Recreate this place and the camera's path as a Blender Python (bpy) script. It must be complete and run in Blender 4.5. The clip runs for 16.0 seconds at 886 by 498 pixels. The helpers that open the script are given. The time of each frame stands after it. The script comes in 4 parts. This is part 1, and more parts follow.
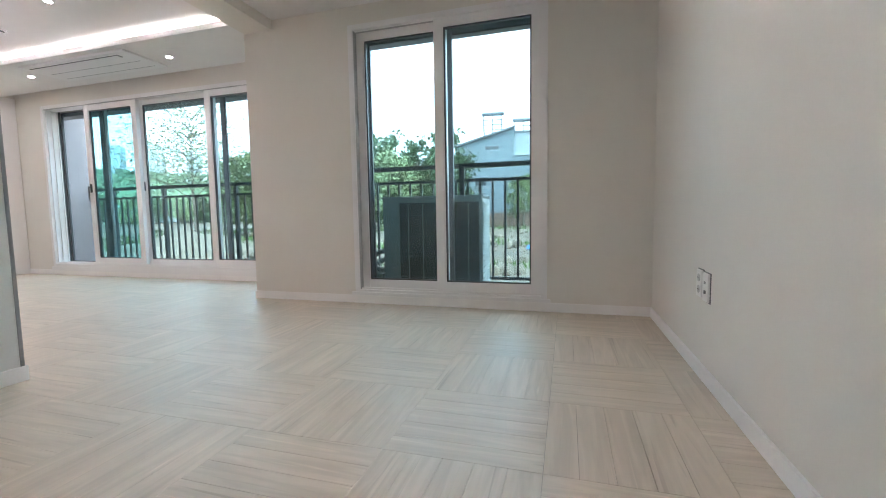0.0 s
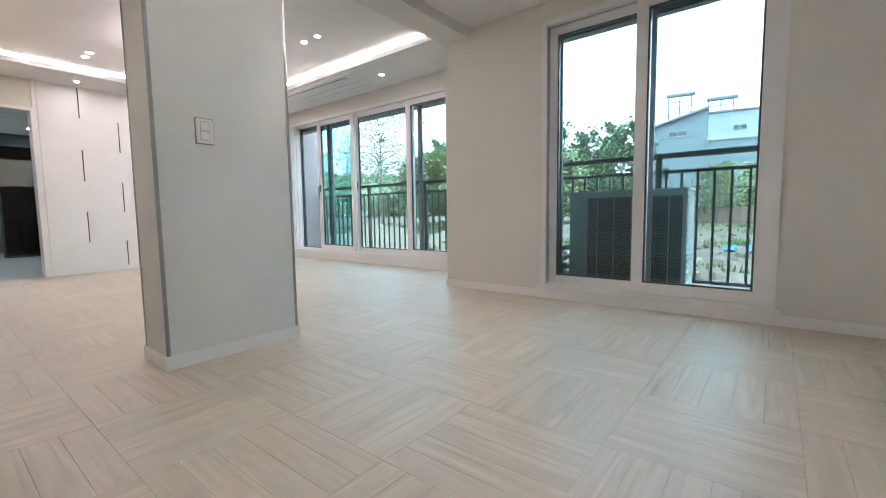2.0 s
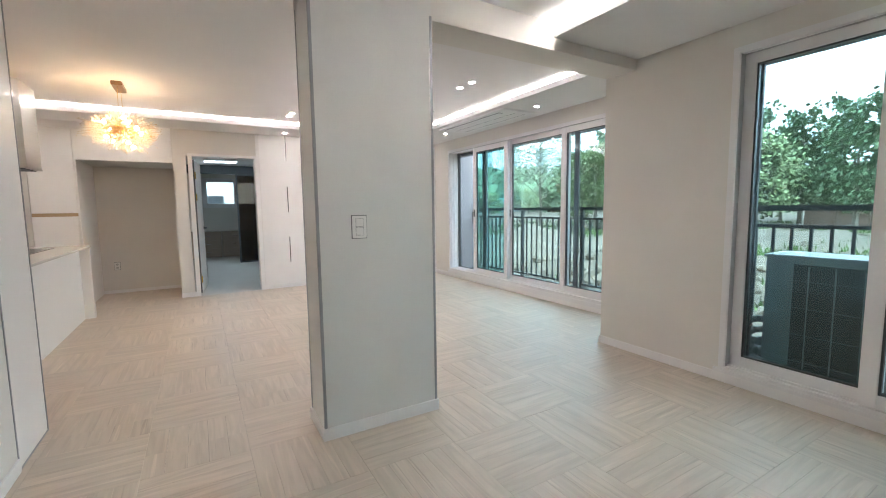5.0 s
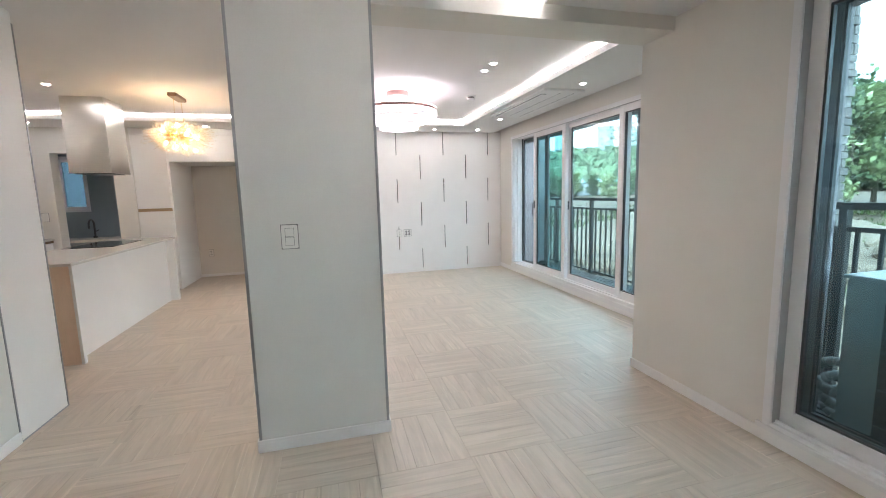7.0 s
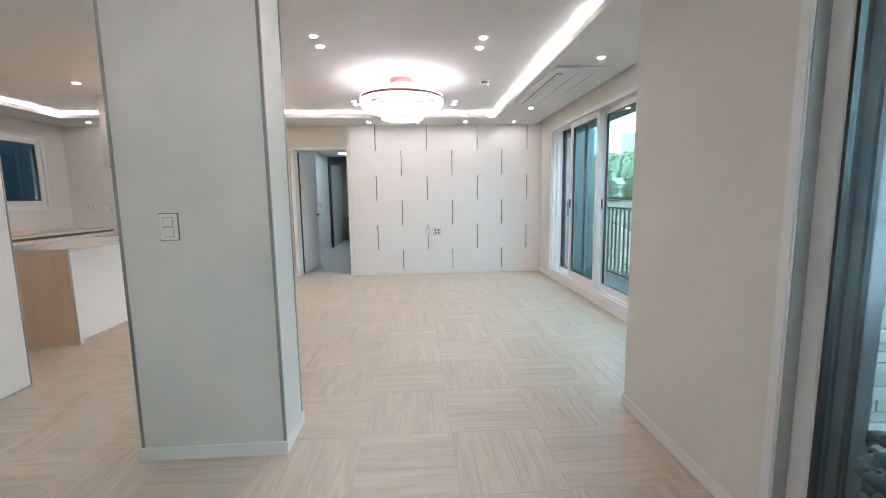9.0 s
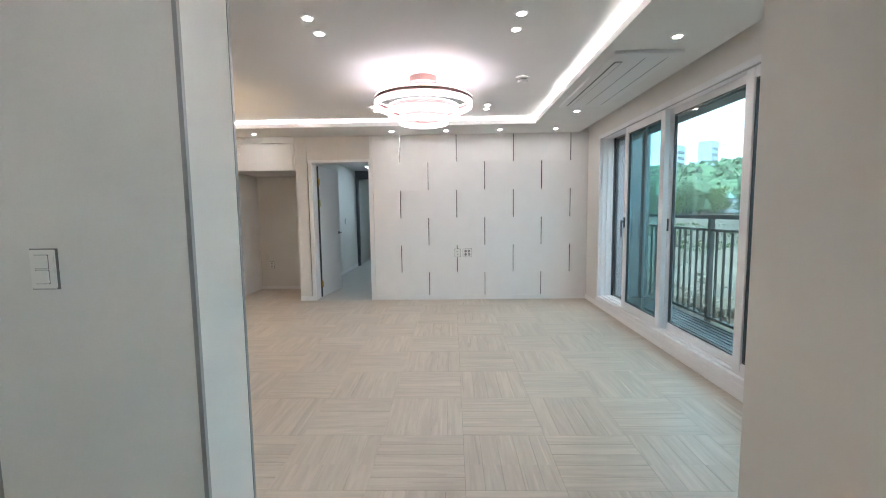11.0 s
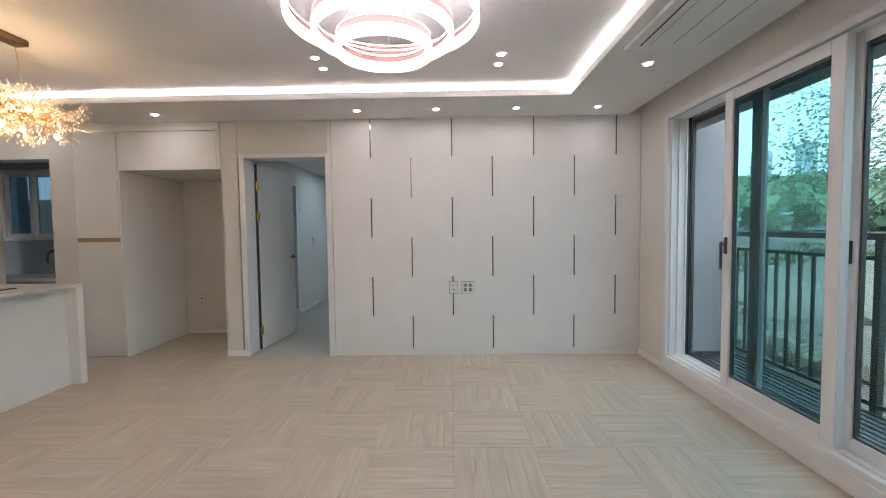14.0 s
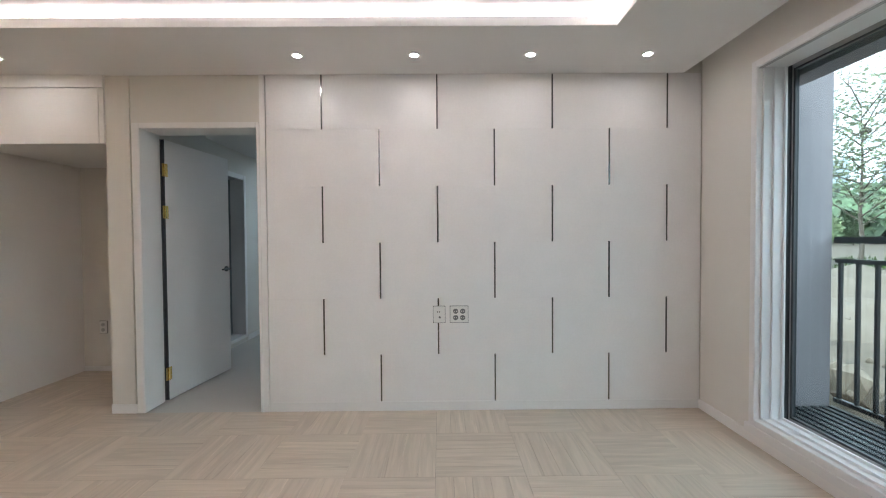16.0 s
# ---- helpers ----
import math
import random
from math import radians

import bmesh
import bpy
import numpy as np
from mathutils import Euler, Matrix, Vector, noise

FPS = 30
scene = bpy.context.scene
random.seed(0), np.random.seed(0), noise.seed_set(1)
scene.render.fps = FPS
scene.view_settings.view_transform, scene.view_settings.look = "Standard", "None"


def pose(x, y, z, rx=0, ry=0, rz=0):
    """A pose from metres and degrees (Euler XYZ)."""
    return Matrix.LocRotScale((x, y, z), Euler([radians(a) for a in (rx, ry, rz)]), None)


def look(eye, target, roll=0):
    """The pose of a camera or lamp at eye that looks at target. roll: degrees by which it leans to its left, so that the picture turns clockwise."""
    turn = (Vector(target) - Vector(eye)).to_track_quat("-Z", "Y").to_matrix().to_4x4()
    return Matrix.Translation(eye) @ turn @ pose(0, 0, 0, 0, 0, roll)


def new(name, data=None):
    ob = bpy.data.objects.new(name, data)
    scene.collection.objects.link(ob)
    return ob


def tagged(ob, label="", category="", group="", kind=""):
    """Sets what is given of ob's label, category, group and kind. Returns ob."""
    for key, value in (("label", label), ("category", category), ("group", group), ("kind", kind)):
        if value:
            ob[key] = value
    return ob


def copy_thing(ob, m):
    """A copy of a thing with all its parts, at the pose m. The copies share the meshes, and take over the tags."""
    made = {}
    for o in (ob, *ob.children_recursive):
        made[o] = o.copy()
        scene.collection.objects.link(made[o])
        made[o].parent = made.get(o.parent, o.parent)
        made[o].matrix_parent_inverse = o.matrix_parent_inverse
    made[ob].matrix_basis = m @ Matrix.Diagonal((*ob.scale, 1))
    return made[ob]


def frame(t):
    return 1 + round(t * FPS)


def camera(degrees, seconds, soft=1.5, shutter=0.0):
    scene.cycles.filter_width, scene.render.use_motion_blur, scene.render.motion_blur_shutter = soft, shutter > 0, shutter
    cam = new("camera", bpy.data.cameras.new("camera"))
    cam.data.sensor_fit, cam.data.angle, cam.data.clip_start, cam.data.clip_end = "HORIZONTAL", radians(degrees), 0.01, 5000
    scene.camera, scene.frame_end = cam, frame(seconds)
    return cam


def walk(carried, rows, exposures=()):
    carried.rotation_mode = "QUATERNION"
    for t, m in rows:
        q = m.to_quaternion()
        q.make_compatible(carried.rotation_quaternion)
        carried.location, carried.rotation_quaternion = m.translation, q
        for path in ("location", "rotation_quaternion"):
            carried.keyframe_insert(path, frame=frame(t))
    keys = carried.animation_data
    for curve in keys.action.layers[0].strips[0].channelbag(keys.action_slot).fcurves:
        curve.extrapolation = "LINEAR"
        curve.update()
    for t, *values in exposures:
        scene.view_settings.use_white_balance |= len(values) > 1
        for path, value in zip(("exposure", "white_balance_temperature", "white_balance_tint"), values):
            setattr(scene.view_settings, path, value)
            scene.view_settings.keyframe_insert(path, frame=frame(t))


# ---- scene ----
cam = camera(93.2, 16.0, soft=1.0)
EXPOSURES = [(0.0, 2.45, 6200, 16), (4.0, 2.46, 6250, 15), (9.0, 2.44, 6050, 13), (11.5, 2.12, 6050, 12), (12.0, 2.17, 6100, 12), (13.0, 1.9, 6200, 14), (14.0, 1.79, 6300, 15), (16.0, 1.88, 6250, 14)]
PATH = [
    (0, (-4.123, -7.501, 0.75), (-2.211, -6.935, 0.59), -0.9),
    (0.5, (-4.145, -7.473, 0.752), (-2.297, -6.725, 0.587), -1.0),
    (1, (-4.179, -7.437, 0.762), (-2.397, -6.546, 0.593), -0.9),
    (1.5, (-4.218, -7.391, 0.753), (-2.541, -6.315, 0.581), -0.9),
    (2, (-4.264, -7.344, 0.755), (-2.704, -6.103, 0.583), -0.8),
    (2.5, (-4.293, -7.324, 0.758), (-2.853, -5.947, 0.585), -0.8),
    (3, (-4.323, -7.316, 0.762), (-3.001, -5.825, 0.591), -0.7),
    (3.5, (-4.35, -7.324, 0.783), (-3.144, -5.738, 0.608), -0.8),
    (4, (-4.309, -7.29, 0.877), (-3.248, -5.604, 0.702), -0.8),
    (4.2, (-4.278, -7.275, 0.98), (-3.241, -5.574, 0.802), -0.8),
    (6.3, (-3.514, -7.385, 1.412), (-2.7, -5.576, 1.161), -1.2),
    (6.5, (-3.402, -7.397, 1.403), (-2.691, -5.545, 1.147), -1.3),
    (7, (-3.089, -7.381, 1.389), (-2.584, -5.464, 1.129), -1.5),
    (7.5, (-2.76, -7.35, 1.379), (-2.341, -5.411, 1.123), -1.2),
    (8, (-2.499, -7.287, 1.347), (-2.222, -5.324, 1.086), -1.1),
    (8.5, (-2.316, -7.172, 1.319), (-2.145, -5.196, 1.062), -0.9),
    (9, (-2.131, -7.109, 1.313), (-2.009, -5.128, 1.063), -0.8),
    (9.2, (-2.092, -7.1, 1.316), (-1.994, -5.118, 1.061), -0.8),
    (11.5, (-2.009, -6.013, 1.357), (-2.07, -4.02, 1.198), -0.7),
    (12, (-2.013, -5.685, 1.347), (-2.081, -3.691, 1.203), -0.7),
    (12.5, (-1.973, -5.295, 1.348), (-2.049, -3.301, 1.221), -0.8),
    (13, (-1.976, -4.964, 1.334), (-2.038, -2.968, 1.219), -0.8),
    (13.5, (-1.991, -4.652, 1.341), (-2.036, -2.655, 1.232), -0.7),
    (14, (-1.962, -4.382, 1.336), (-2.0, -2.385, 1.239), -0.7),
    (14.5, (-1.95, -4.031, 1.324), (-1.98, -2.033, 1.242), -0.6),
    (15, (-1.96, -3.768, 1.311), (-1.978, -1.769, 1.241), -0.6),
    (15.5, (-1.94, -3.409, 1.296), (-1.944, -1.41, 1.242), -0.5),
    (16, (-1.922, -3.088, 1.271), (-1.912, -1.088, 1.225), -0.4),
]
walk(cam, [(t, look(eye, target, roll)) for t, eye, target, roll in PATH], EXPOSURES)

# ---- world, sun ----
world = bpy.data.worlds.new("sky")
scene.world = world
world.use_nodes = True
wn, wl = world.node_tree.nodes, world.node_tree.links
wn.clear()
sky = wn.new("ShaderNodeTexSky")
sky.sky_type = "NISHITA"
sky.sun_disc = False
sky.sun_elevation = radians(48)
sky.sun_rotation = radians(200)
sky.air_density, sky.dust_density = 1.0, 4.0
haze = wn.new("ShaderNodeMix")
haze.data_type = "RGBA"
haze.inputs[0].default_value = 0.62
wl.new(sky.outputs[0], haze.inputs[6])
haze.inputs[7].default_value = (26.0, 27.5, 29.0, 1)
wbg = wn.new("ShaderNodeBackground")
wbg.inputs[1].default_value = 0.083
wout = wn.new("ShaderNodeOutputWorld")
wl.new(haze.outputs[2], wbg.inputs[0])
wl.new(wbg.outputs[0], wout.inputs[0])

sun_data = bpy.data.lights.new("sun", "SUN")
sun_data.energy, sun_data.angle, sun_data.color = 0.9, radians(10), (1.0, 0.95, 0.88)
sun = new("sun", sun_data)
sun.matrix_world = look((0, 0, 20), (9, 24, -16))

LED = 13.5        # cove strips
DOWN = 55.0      # downlight discs
RING = 1.15       # chandelier rings


# ---- materials ----
def nodes_of(name):
    m = bpy.data.materials.new(name)
    m.use_nodes = True
    nt = m.node_tree
    return m, nt, nt.nodes["Principled BSDF"]


def mat(name, color, rough=0.6, metal=0.0, var=0.06, scale=3.0, fine=60.0, bump=0.05, island=0.0, stretch=(1, 1, 1), spec=0.5):
    """Base colour with two scales of variation and a fine relief."""
    m, nt, b = nodes_of(name)
    n, l = nt.nodes, nt.links
    tc = n.new("ShaderNodeTexCoord")
    mp = n.new("ShaderNodeMapping")
    mp.inputs["Scale"].default_value = stretch
    l.new(tc.outputs["Object"], mp.inputs[0])
    a = n.new("ShaderNodeTexNoise")
    a.inputs["Scale"].default_value, a.inputs["Detail"].default_value = scale, 4
    f = n.new("ShaderNodeTexNoise")
    f.inputs["Scale"].default_value, f.inputs["Detail"].default_value = fine, 3
    l.new(mp.outputs[0], a.inputs[0])
    l.new(mp.outputs[0], f.inputs[0])
    add = n.new("ShaderNodeMath")
    l.new(a.outputs[0], add.inputs[0])
    l.new(f.outputs[0], add.inputs[1])
    mr = n.new("ShaderNodeMapRange")
    mr.inputs[1].default_value, mr.inputs[2].default_value = 0.6, 1.4
    mr.inputs[3].default_value, mr.inputs[4].default_value = 1 - var, 1 + var
    l.new(add.outputs[0], mr.inputs[0])
    val = mr.outputs[0]
    if island:
        info = n.new("ShaderNodeObjectInfo")
        geo = n.new("ShaderNodeNewGeometry")
        s = n.new("ShaderNodeMath")
        l.new(info.outputs["Random"], s.inputs[0])
        l.new(geo.outputs["Random Per Island"], s.inputs[1])
        fr = n.new("ShaderNodeMath")
        fr.operation = "FRACT"
        l.new(s.outputs[0], fr.inputs[0])
        r2 = n.new("ShaderNodeMapRange")
        r2.inputs[3].default_value, r2.inputs[4].default_value = 1 - island, 1 + island
        l.new(fr.outputs[0], r2.inputs[0])
        mu = n.new("ShaderNodeMath")
        mu.operation = "MULTIPLY"
        l.new(val, mu.inputs[0])
        l.new(r2.outputs[0], mu.inputs[1])
        val = mu.outputs[0]
    mix = n.new("ShaderNodeMix")
    mix.data_type, mix.blend_type = "RGBA", "MULTIPLY"
    mix.inputs[0].default_value = 1
    mix.inputs[6].default_value = (*color, 1)
    l.new(val, mix.inputs[7])
    l.new(mix.outputs[2], b.inputs["Base Color"])
    b.inputs["Roughness"].default_value = rough
    b.inputs["Metallic"].default_value = metal
    b.inputs["Specular IOR Level"].default_value = spec
    if bump:
        bp = n.new("ShaderNodeBump")
        bp.inputs["Strength"].default_value, bp.inputs["Distance"].default_value = bump, 0.004
        l.new(f.outputs[0], bp.inputs["Height"])
        l.new(bp.outputs[0], b.inputs["Normal"])
    return m


def plank_mat(name, color, along):
    """Pale limed-wood floor plank, grain along x or y."""
    m, nt, b = nodes_of(name)
    n, l = nt.nodes, nt.links
    geo = n.new("ShaderNodeNewGeometry")
    info = n.new("ShaderNodeObjectInfo")
    s = n.new("ShaderNodeMath")
    l.new(info.outputs["Random"], s.inputs[0])
    l.new(geo.outputs["Random Per Island"], s.inputs[1])
    off = n.new("ShaderNodeVectorMath")
    off.operation = "SCALE"
    off.inputs[0].default_value = (13, 29, 7)
    l.new(s.outputs[0], off.inputs["Scale"])
    ad = n.new("ShaderNodeVectorMath")
    l.new(geo.outputs["Position"], ad.inputs[0])
    l.new(off.outputs[0], ad.inputs[1])
    mp = n.new("ShaderNodeMapping")
    mp.inputs["Scale"].default_value = (1.2, 14, 1) if along == "x" else (14, 1.2, 1)
    l.new(ad.outputs[0], mp.inputs[0])
    g = n.new("ShaderNodeTexNoise")
    g.inputs["Scale"].default_value, g.inputs["Detail"].default_value, g.inputs["Distortion"].default_value = 1.6, 6, 1.2
    l.new(mp.outputs[0], g.inputs[0])
    ramp = n.new("ShaderNodeValToRGB")
    e = ramp.color_ramp.elements
    e[0].position, e[1].position = 0.34, 0.66
    e[0].color = (color[0] * 0.88, color[1] * 0.875, color[2] * 0.865, 1)
    e[1].color = (color[0] * 1.07, color[1] * 1.07, color[2] * 1.08, 1)
    l.new(g.outputs[0], ramp.inputs[0])
    fr = n.new("ShaderNodeMath")
    fr.operation = "FRACT"
    l.new(s.outputs[0], fr.inputs[0])
    r2 = n.new("ShaderNodeMapRange")
    r2.inputs[3].default_value, r2.inputs[4].default_value = 0.955, 1.04
    l.new(fr.outputs[0], r2.inputs[0])
    mix = n.new("ShaderNodeMix")
    mix.data_type, mix.blend_type = "RGBA", "MULTIPLY"
    mix.inputs[0].default_value = 1
    l.new(ramp.outputs[0], mix.inputs[6])
    l.new(r2.outputs[0], mix.inputs[7])
    # sparse pale and dark veins along the grain
    mp2 = n.new("ShaderNodeMapping")
    mp2.inputs["Scale"].default_value = (1.0, 30, 1) if along == "x" else (30, 1.0, 1)
    l.new(ad.outputs[0], mp2.inputs[0])
    v = n.new("ShaderNodeTexNoise")
    v.inputs["Scale"].default_value, v.inputs["Detail"].default_value, v.inputs["Distortion"].default_value = 1.3, 3, 0.6
    l.new(mp2.outputs[0], v.inputs[0])
    vr = n.new("ShaderNodeValToRGB")
    ve = vr.color_ramp.elements
    ve[0].position, ve[1].position = 0.29, 0.35
    ve[0].color, ve[1].color = (0.82, 0.81, 0.79, 1), (1, 1, 1, 1)
    for pos, c in ((0.64, 1.0), (0.7, 1.13)):
        el = ve.new(pos)
        el.color = (c, c, c, 1)
    l.new(v.outputs[0], vr.inputs[0])
    mix2 = n.new("ShaderNodeMix")
    mix2.data_type, mix2.blend_type = "RGBA", "MULTIPLY"
    mix2.inputs[0].default_value = 1
    l.new(mix.outputs[2], mix2.inputs[6])
    l.new(vr.outputs[0], mix2.inputs[7])
    l.new(mix2.outputs[2], b.inputs["Base Color"])
    rr = n.new("ShaderNodeMapRange")
    rr.inputs[3].default_value, rr.inputs[4].default_value = 0.34, 0.5
    l.new(g.outputs[0], rr.inputs[0])
    l.new(rr.outputs[0], b.inputs["Roughness"])
    bp = n.new("ShaderNodeBump")
    bp.inputs["Strength"].default_value, bp.inputs["Distance"].default_value = 0.08, 0.002
    l.new(g.outputs[0], bp.inputs["Height"])
    l.new(bp.outputs[0], b.inputs["Normal"])
    return m


def glass_mat(name, tint):
    m, nt, b = nodes_of(name)
    n, l = nt.nodes, nt.links
    n.remove(b)
    t = n.new("ShaderNodeBsdfTransparent")
    t.inputs[0].default_value = (*tint, 1)
    g = n.new("ShaderNodeBsdfGlossy")
    g.inputs["Roughness"].default_value = 0.0
    lw = n.new("ShaderNodeLayerWeight")
    pw = n.new("ShaderNodeMath")
    pw.operation = "POWER"
    pw.inputs[1].default_value = 5.0
    l.new(lw.outputs["Facing"], pw.inputs[0])
    fr = n.new("ShaderNodeMapRange")
    fr.inputs[3].default_value, fr.inputs[4].default_value = 0.035, 0.9
    l.new(pw.outputs[0], fr.inputs[0])
    mx = n.new("ShaderNodeMixShader")
    l.new(fr.outputs[0], mx.inputs[0])
    l.new(t.outputs[0], mx.inputs[1])
    l.new(g.outputs[0], mx.inputs[2])
    l.new(mx.outputs[0], n["Material Output"].inputs[0])
    return m


def glow(name, color, strength):
    m, nt, b = nodes_of(name)
    b.inputs["Base Color"].default_value = (*color, 1)
    b.inputs["Emission Color"].default_value = (*color, 1)
    b.inputs["Emission Strength"].default_value = strength
    return m


M_WALL = mat("wallpaper", (0.72, 0.692, 0.642), 0.75, var=0.02, fine=160, bump=0.08)
M_COLUMN = mat("column_wallpaper", (0.72, 0.712, 0.68), 0.7, var=0.03, fine=160, bump=0.08)
M_CEIL = mat("ceiling_paper", (0.78, 0.765, 0.755), 0.8, var=0.02, fine=140, bump=0.06)
M_PANEL = mat("wall_panel", (0.83, 0.81, 0.795), 0.5, var=0.03, scale=5, bump=0.03)
M_TRIM = mat("white_trim", (0.82, 0.805, 0.79), 0.42, var=0.02, bump=0.02)
M_VINYL = mat("white_vinyl", (0.78, 0.77, 0.77), 0.35, var=0.02, bump=0.0)
M_CAB = mat("cabinet_white", (0.81, 0.79, 0.765), 0.35, var=0.015, bump=0.01)
M_STONE = mat("stone_top", (0.72, 0.69, 0.64), 0.25, var=0.04, fine=220, bump=0.0)
M_WOOD = mat("island_wood", (0.78, 0.6, 0.46), 0.5, var=0.07, scale=2, fine=30, stretch=(14, 14, 1), bump=0.03)
M_GOLDWOOD = mat("handle_wood", (0.42, 0.29, 0.16), 0.5)
M_STEEL = mat("brushed_steel", (0.62, 0.60, 0.56), 0.3, metal=1, var=0.05, stretch=(1, 1, 30), fine=20, bump=0.02)
M_CHROME = mat("polished_strip", (0.62, 0.61, 0.6), 0.18, metal=1, var=0.02, bump=0)
M_STRIP = mat("panel_joint_strip", (0.22, 0.22, 0.22), 0.14, metal=1.0, var=0.05, bump=0)
M_ALU = mat("grey_corner_trim", (0.34, 0.35, 0.36), 0.4, metal=0.6, var=0.04, bump=0)
M_BRASS = mat("brass", (0.75, 0.55, 0.2), 0.25, metal=1, var=0.03, bump=0)
M_COPPER = mat("rose_metal", (0.42, 0.25, 0.22), 0.4, metal=0.6, var=0.03, bump=0)
M_BLACK = mat("black_glass", (0.02, 0.02, 0.022), 0.08, var=0.05, bump=0)
M_DARK = mat("dark_grey_frame", (0.06, 0.065, 0.07), 0.4, var=0.05, bump=0.02)
M_OUTFRAME = mat("slate_outer_frame", (0.15, 0.16, 0.17), 0.4, var=0.05, bump=0.02)
M_NB = mat("neighbour_render", (0.6, 0.66, 0.69), 0.8, var=0.06)
M_PALE = mat("pale_young_leaves", (0.17, 0.2, 0.11), 0.7, var=0.2, island=0.4, bump=0)
M_RAIL = mat("dark_rail_paint", (0.028, 0.033, 0.036), 0.45, metal=0.2, var=0.06, bump=0.02)
M_JOINT = mat("floor_joint", (0.22, 0.19, 0.15), 0.8)
M_PLANK_X = plank_mat("plank_x", (0.56, 0.475, 0.385), "x")
M_PLANK_Y = plank_mat("plank_y", (0.56, 0.475, 0.385), "y")
M_HALLFLOOR = mat("hall_floor", (0.5, 0.47, 0.43), 0.4, var=0.05)
M_PLASTIC = mat("switch_plastic", (0.78, 0.77, 0.74), 0.35, var=0.01, bump=0)
M_SOCKET_LIGHT = mat("socket_white", (0.5, 0.5, 0.48), 0.45, bump=0)
M_CHANNEL = mat("track_grey", (0.42, 0.42, 0.42), 0.4, var=0.03, bump=0)
M_BRONZE_METAL = mat("dark_bronze", (0.2, 0.13, 0.08), 0.35, metal=0.8, bump=0)
M_BACKDROP = mat("dark_backdrop", (0.1, 0.12, 0.13), 0.7, var=0.3, scale=2, stretch=(1, 6, 0.3))
M_SOCKET = mat("socket_grey", (0.16, 0.16, 0.16), 0.5, bump=0)
M_GLASS = glass_mat("window_glass", (0.87, 0.965, 0.98))
M_TEAL = glass_mat("tinted_glass", (0.56, 0.78, 0.81))
M_SHELL = glass_mat("outer_glass", (0.66, 0.755, 0.765))
M_BLUE = glass_mat("blue_glass", (0.19, 0.255, 0.285))
M_BRONZE = glass_mat("bronze_glass", (0.34, 0.28, 0.24))
M_STUCCO = mat("stucco", (0.36, 0.325, 0.34), 0.9, var=0.2, scale=40, fine=150, bump=0.6)
M_BRICK = mat("stone_brick", (0.2, 0.19, 0.185), 0.9, var=0.25, scale=9, fine=70, bump=0.5, island=0.35)
M_MORTAR = mat("mortar", (0.09, 0.085, 0.08), 0.95, var=0.1)
M_ACBODY = mat("outdoor_unit_grey", (0.52, 0.55, 0.55), 0.5, var=0.04)
M_ACDARK = mat("outdoor_unit_grille", (0.11, 0.115, 0.118), 0.5)
M_HOSE = mat("pipe_wrap", (0.33, 0.35, 0.34), 0.7, var=0.1, fine=90, bump=0.3)
M_DIRT = mat("bare_earth", (0.115, 0.088, 0.062), 0.95, var=0.6, scale=0.5, fine=4.0, bump=0.6)
M_ROCK = mat("excavated_rock", (0.18, 0.145, 0.11), 0.95, var=0.3, scale=1.2, fine=12, bump=0.6, island=0.3)
M_GRASS = mat("grass", (0.09, 0.15, 0.04), 0.9, var=0.3, island=0.3)
M_LEAF = mat("spring_leaves", (0.25, 0.31, 0.15), 0.7, var=0.25, island=0.45, bump=0)
M_PINE = mat("dark_leaves", (0.12, 0.18, 0.095), 0.7, var=0.25, island=0.5, bump=0)
M_BARK = mat("bark", (0.2, 0.165, 0.135), 0.9, var=0.3, fine=20, bump=0.5)
M_HOUSE = mat("house_render", (0.2, 0.24, 0.265), 0.8, var=0.05, scale=0.4)
M_HOUSE2 = mat("house_white", (0.38, 0.42, 0.44), 0.8, var=0.05, scale=0.4)
M_ROOF = mat("roof_metal", (0.2, 0.22, 0.24), 0.5, var=0.1)
M_TURQ = mat("shed_roof", (0.25, 0.5, 0.5), 0.6, var=0.1)
M_FARWIN = mat("far_window", (0.05, 0.06, 0.07), 0.15, bump=0)
M_TARP = mat("blue_tarpaulin", (0.05, 0.22, 0.5), 0.45, var=0.2, scale=6)
M_BROWNWALL = mat("brown_wall", (0.2, 0.13, 0.1), 0.85, var=0.2)
M_TOWER = mat("far_tower", (0.5, 0.58, 0.62), 0.9, var=0.05, scale=0.05)
M_CAB_BROWN = mat("brown_drawer", (0.32, 0.25, 0.19), 0.5, var=0.1, stretch=(1, 1, 12), fine=20)
M_UTIL = mat("utility_tile", (0.3, 0.35, 0.38), 0.35, var=0.05)
M_BATH = mat("bath_tile", (0.45, 0.48, 0.5), 0.3, var=0.05)
M_LED = glow("led_strip", (1.0, 0.93, 0.88), LED)
M_LED_DINING = glow("led_strip_dining", (1.0, 0.95, 0.9), 36.0)
M_DOWN = glow("downlight_lens", (1.0, 0.95, 0.9), DOWN)
M_RING = glow("ring_diffuser", (1.0, 0.9, 0.94), RING)
M_RING_UP = glow("ring_upper_diffuser", (1.0, 0.9, 0.92), 5.5)
M_BULB = glow("warm_bulb", (1.0, 0.72, 0.42), 42.0)
# bluish fill glow, standing in for daylight in the hall
M_HALL_FILL = glow("hall_fill_glow", (0.66, 0.88, 1.0), 4.4)
M_TWIG = mat("gold_twig", (0.72, 0.5, 0.24), 0.25, metal=1, var=0.1, bump=0)
M_CRYSTAL = mat("crystal_drop", (0.85, 0.78, 0.66), 0.1, var=0.1, bump=0)


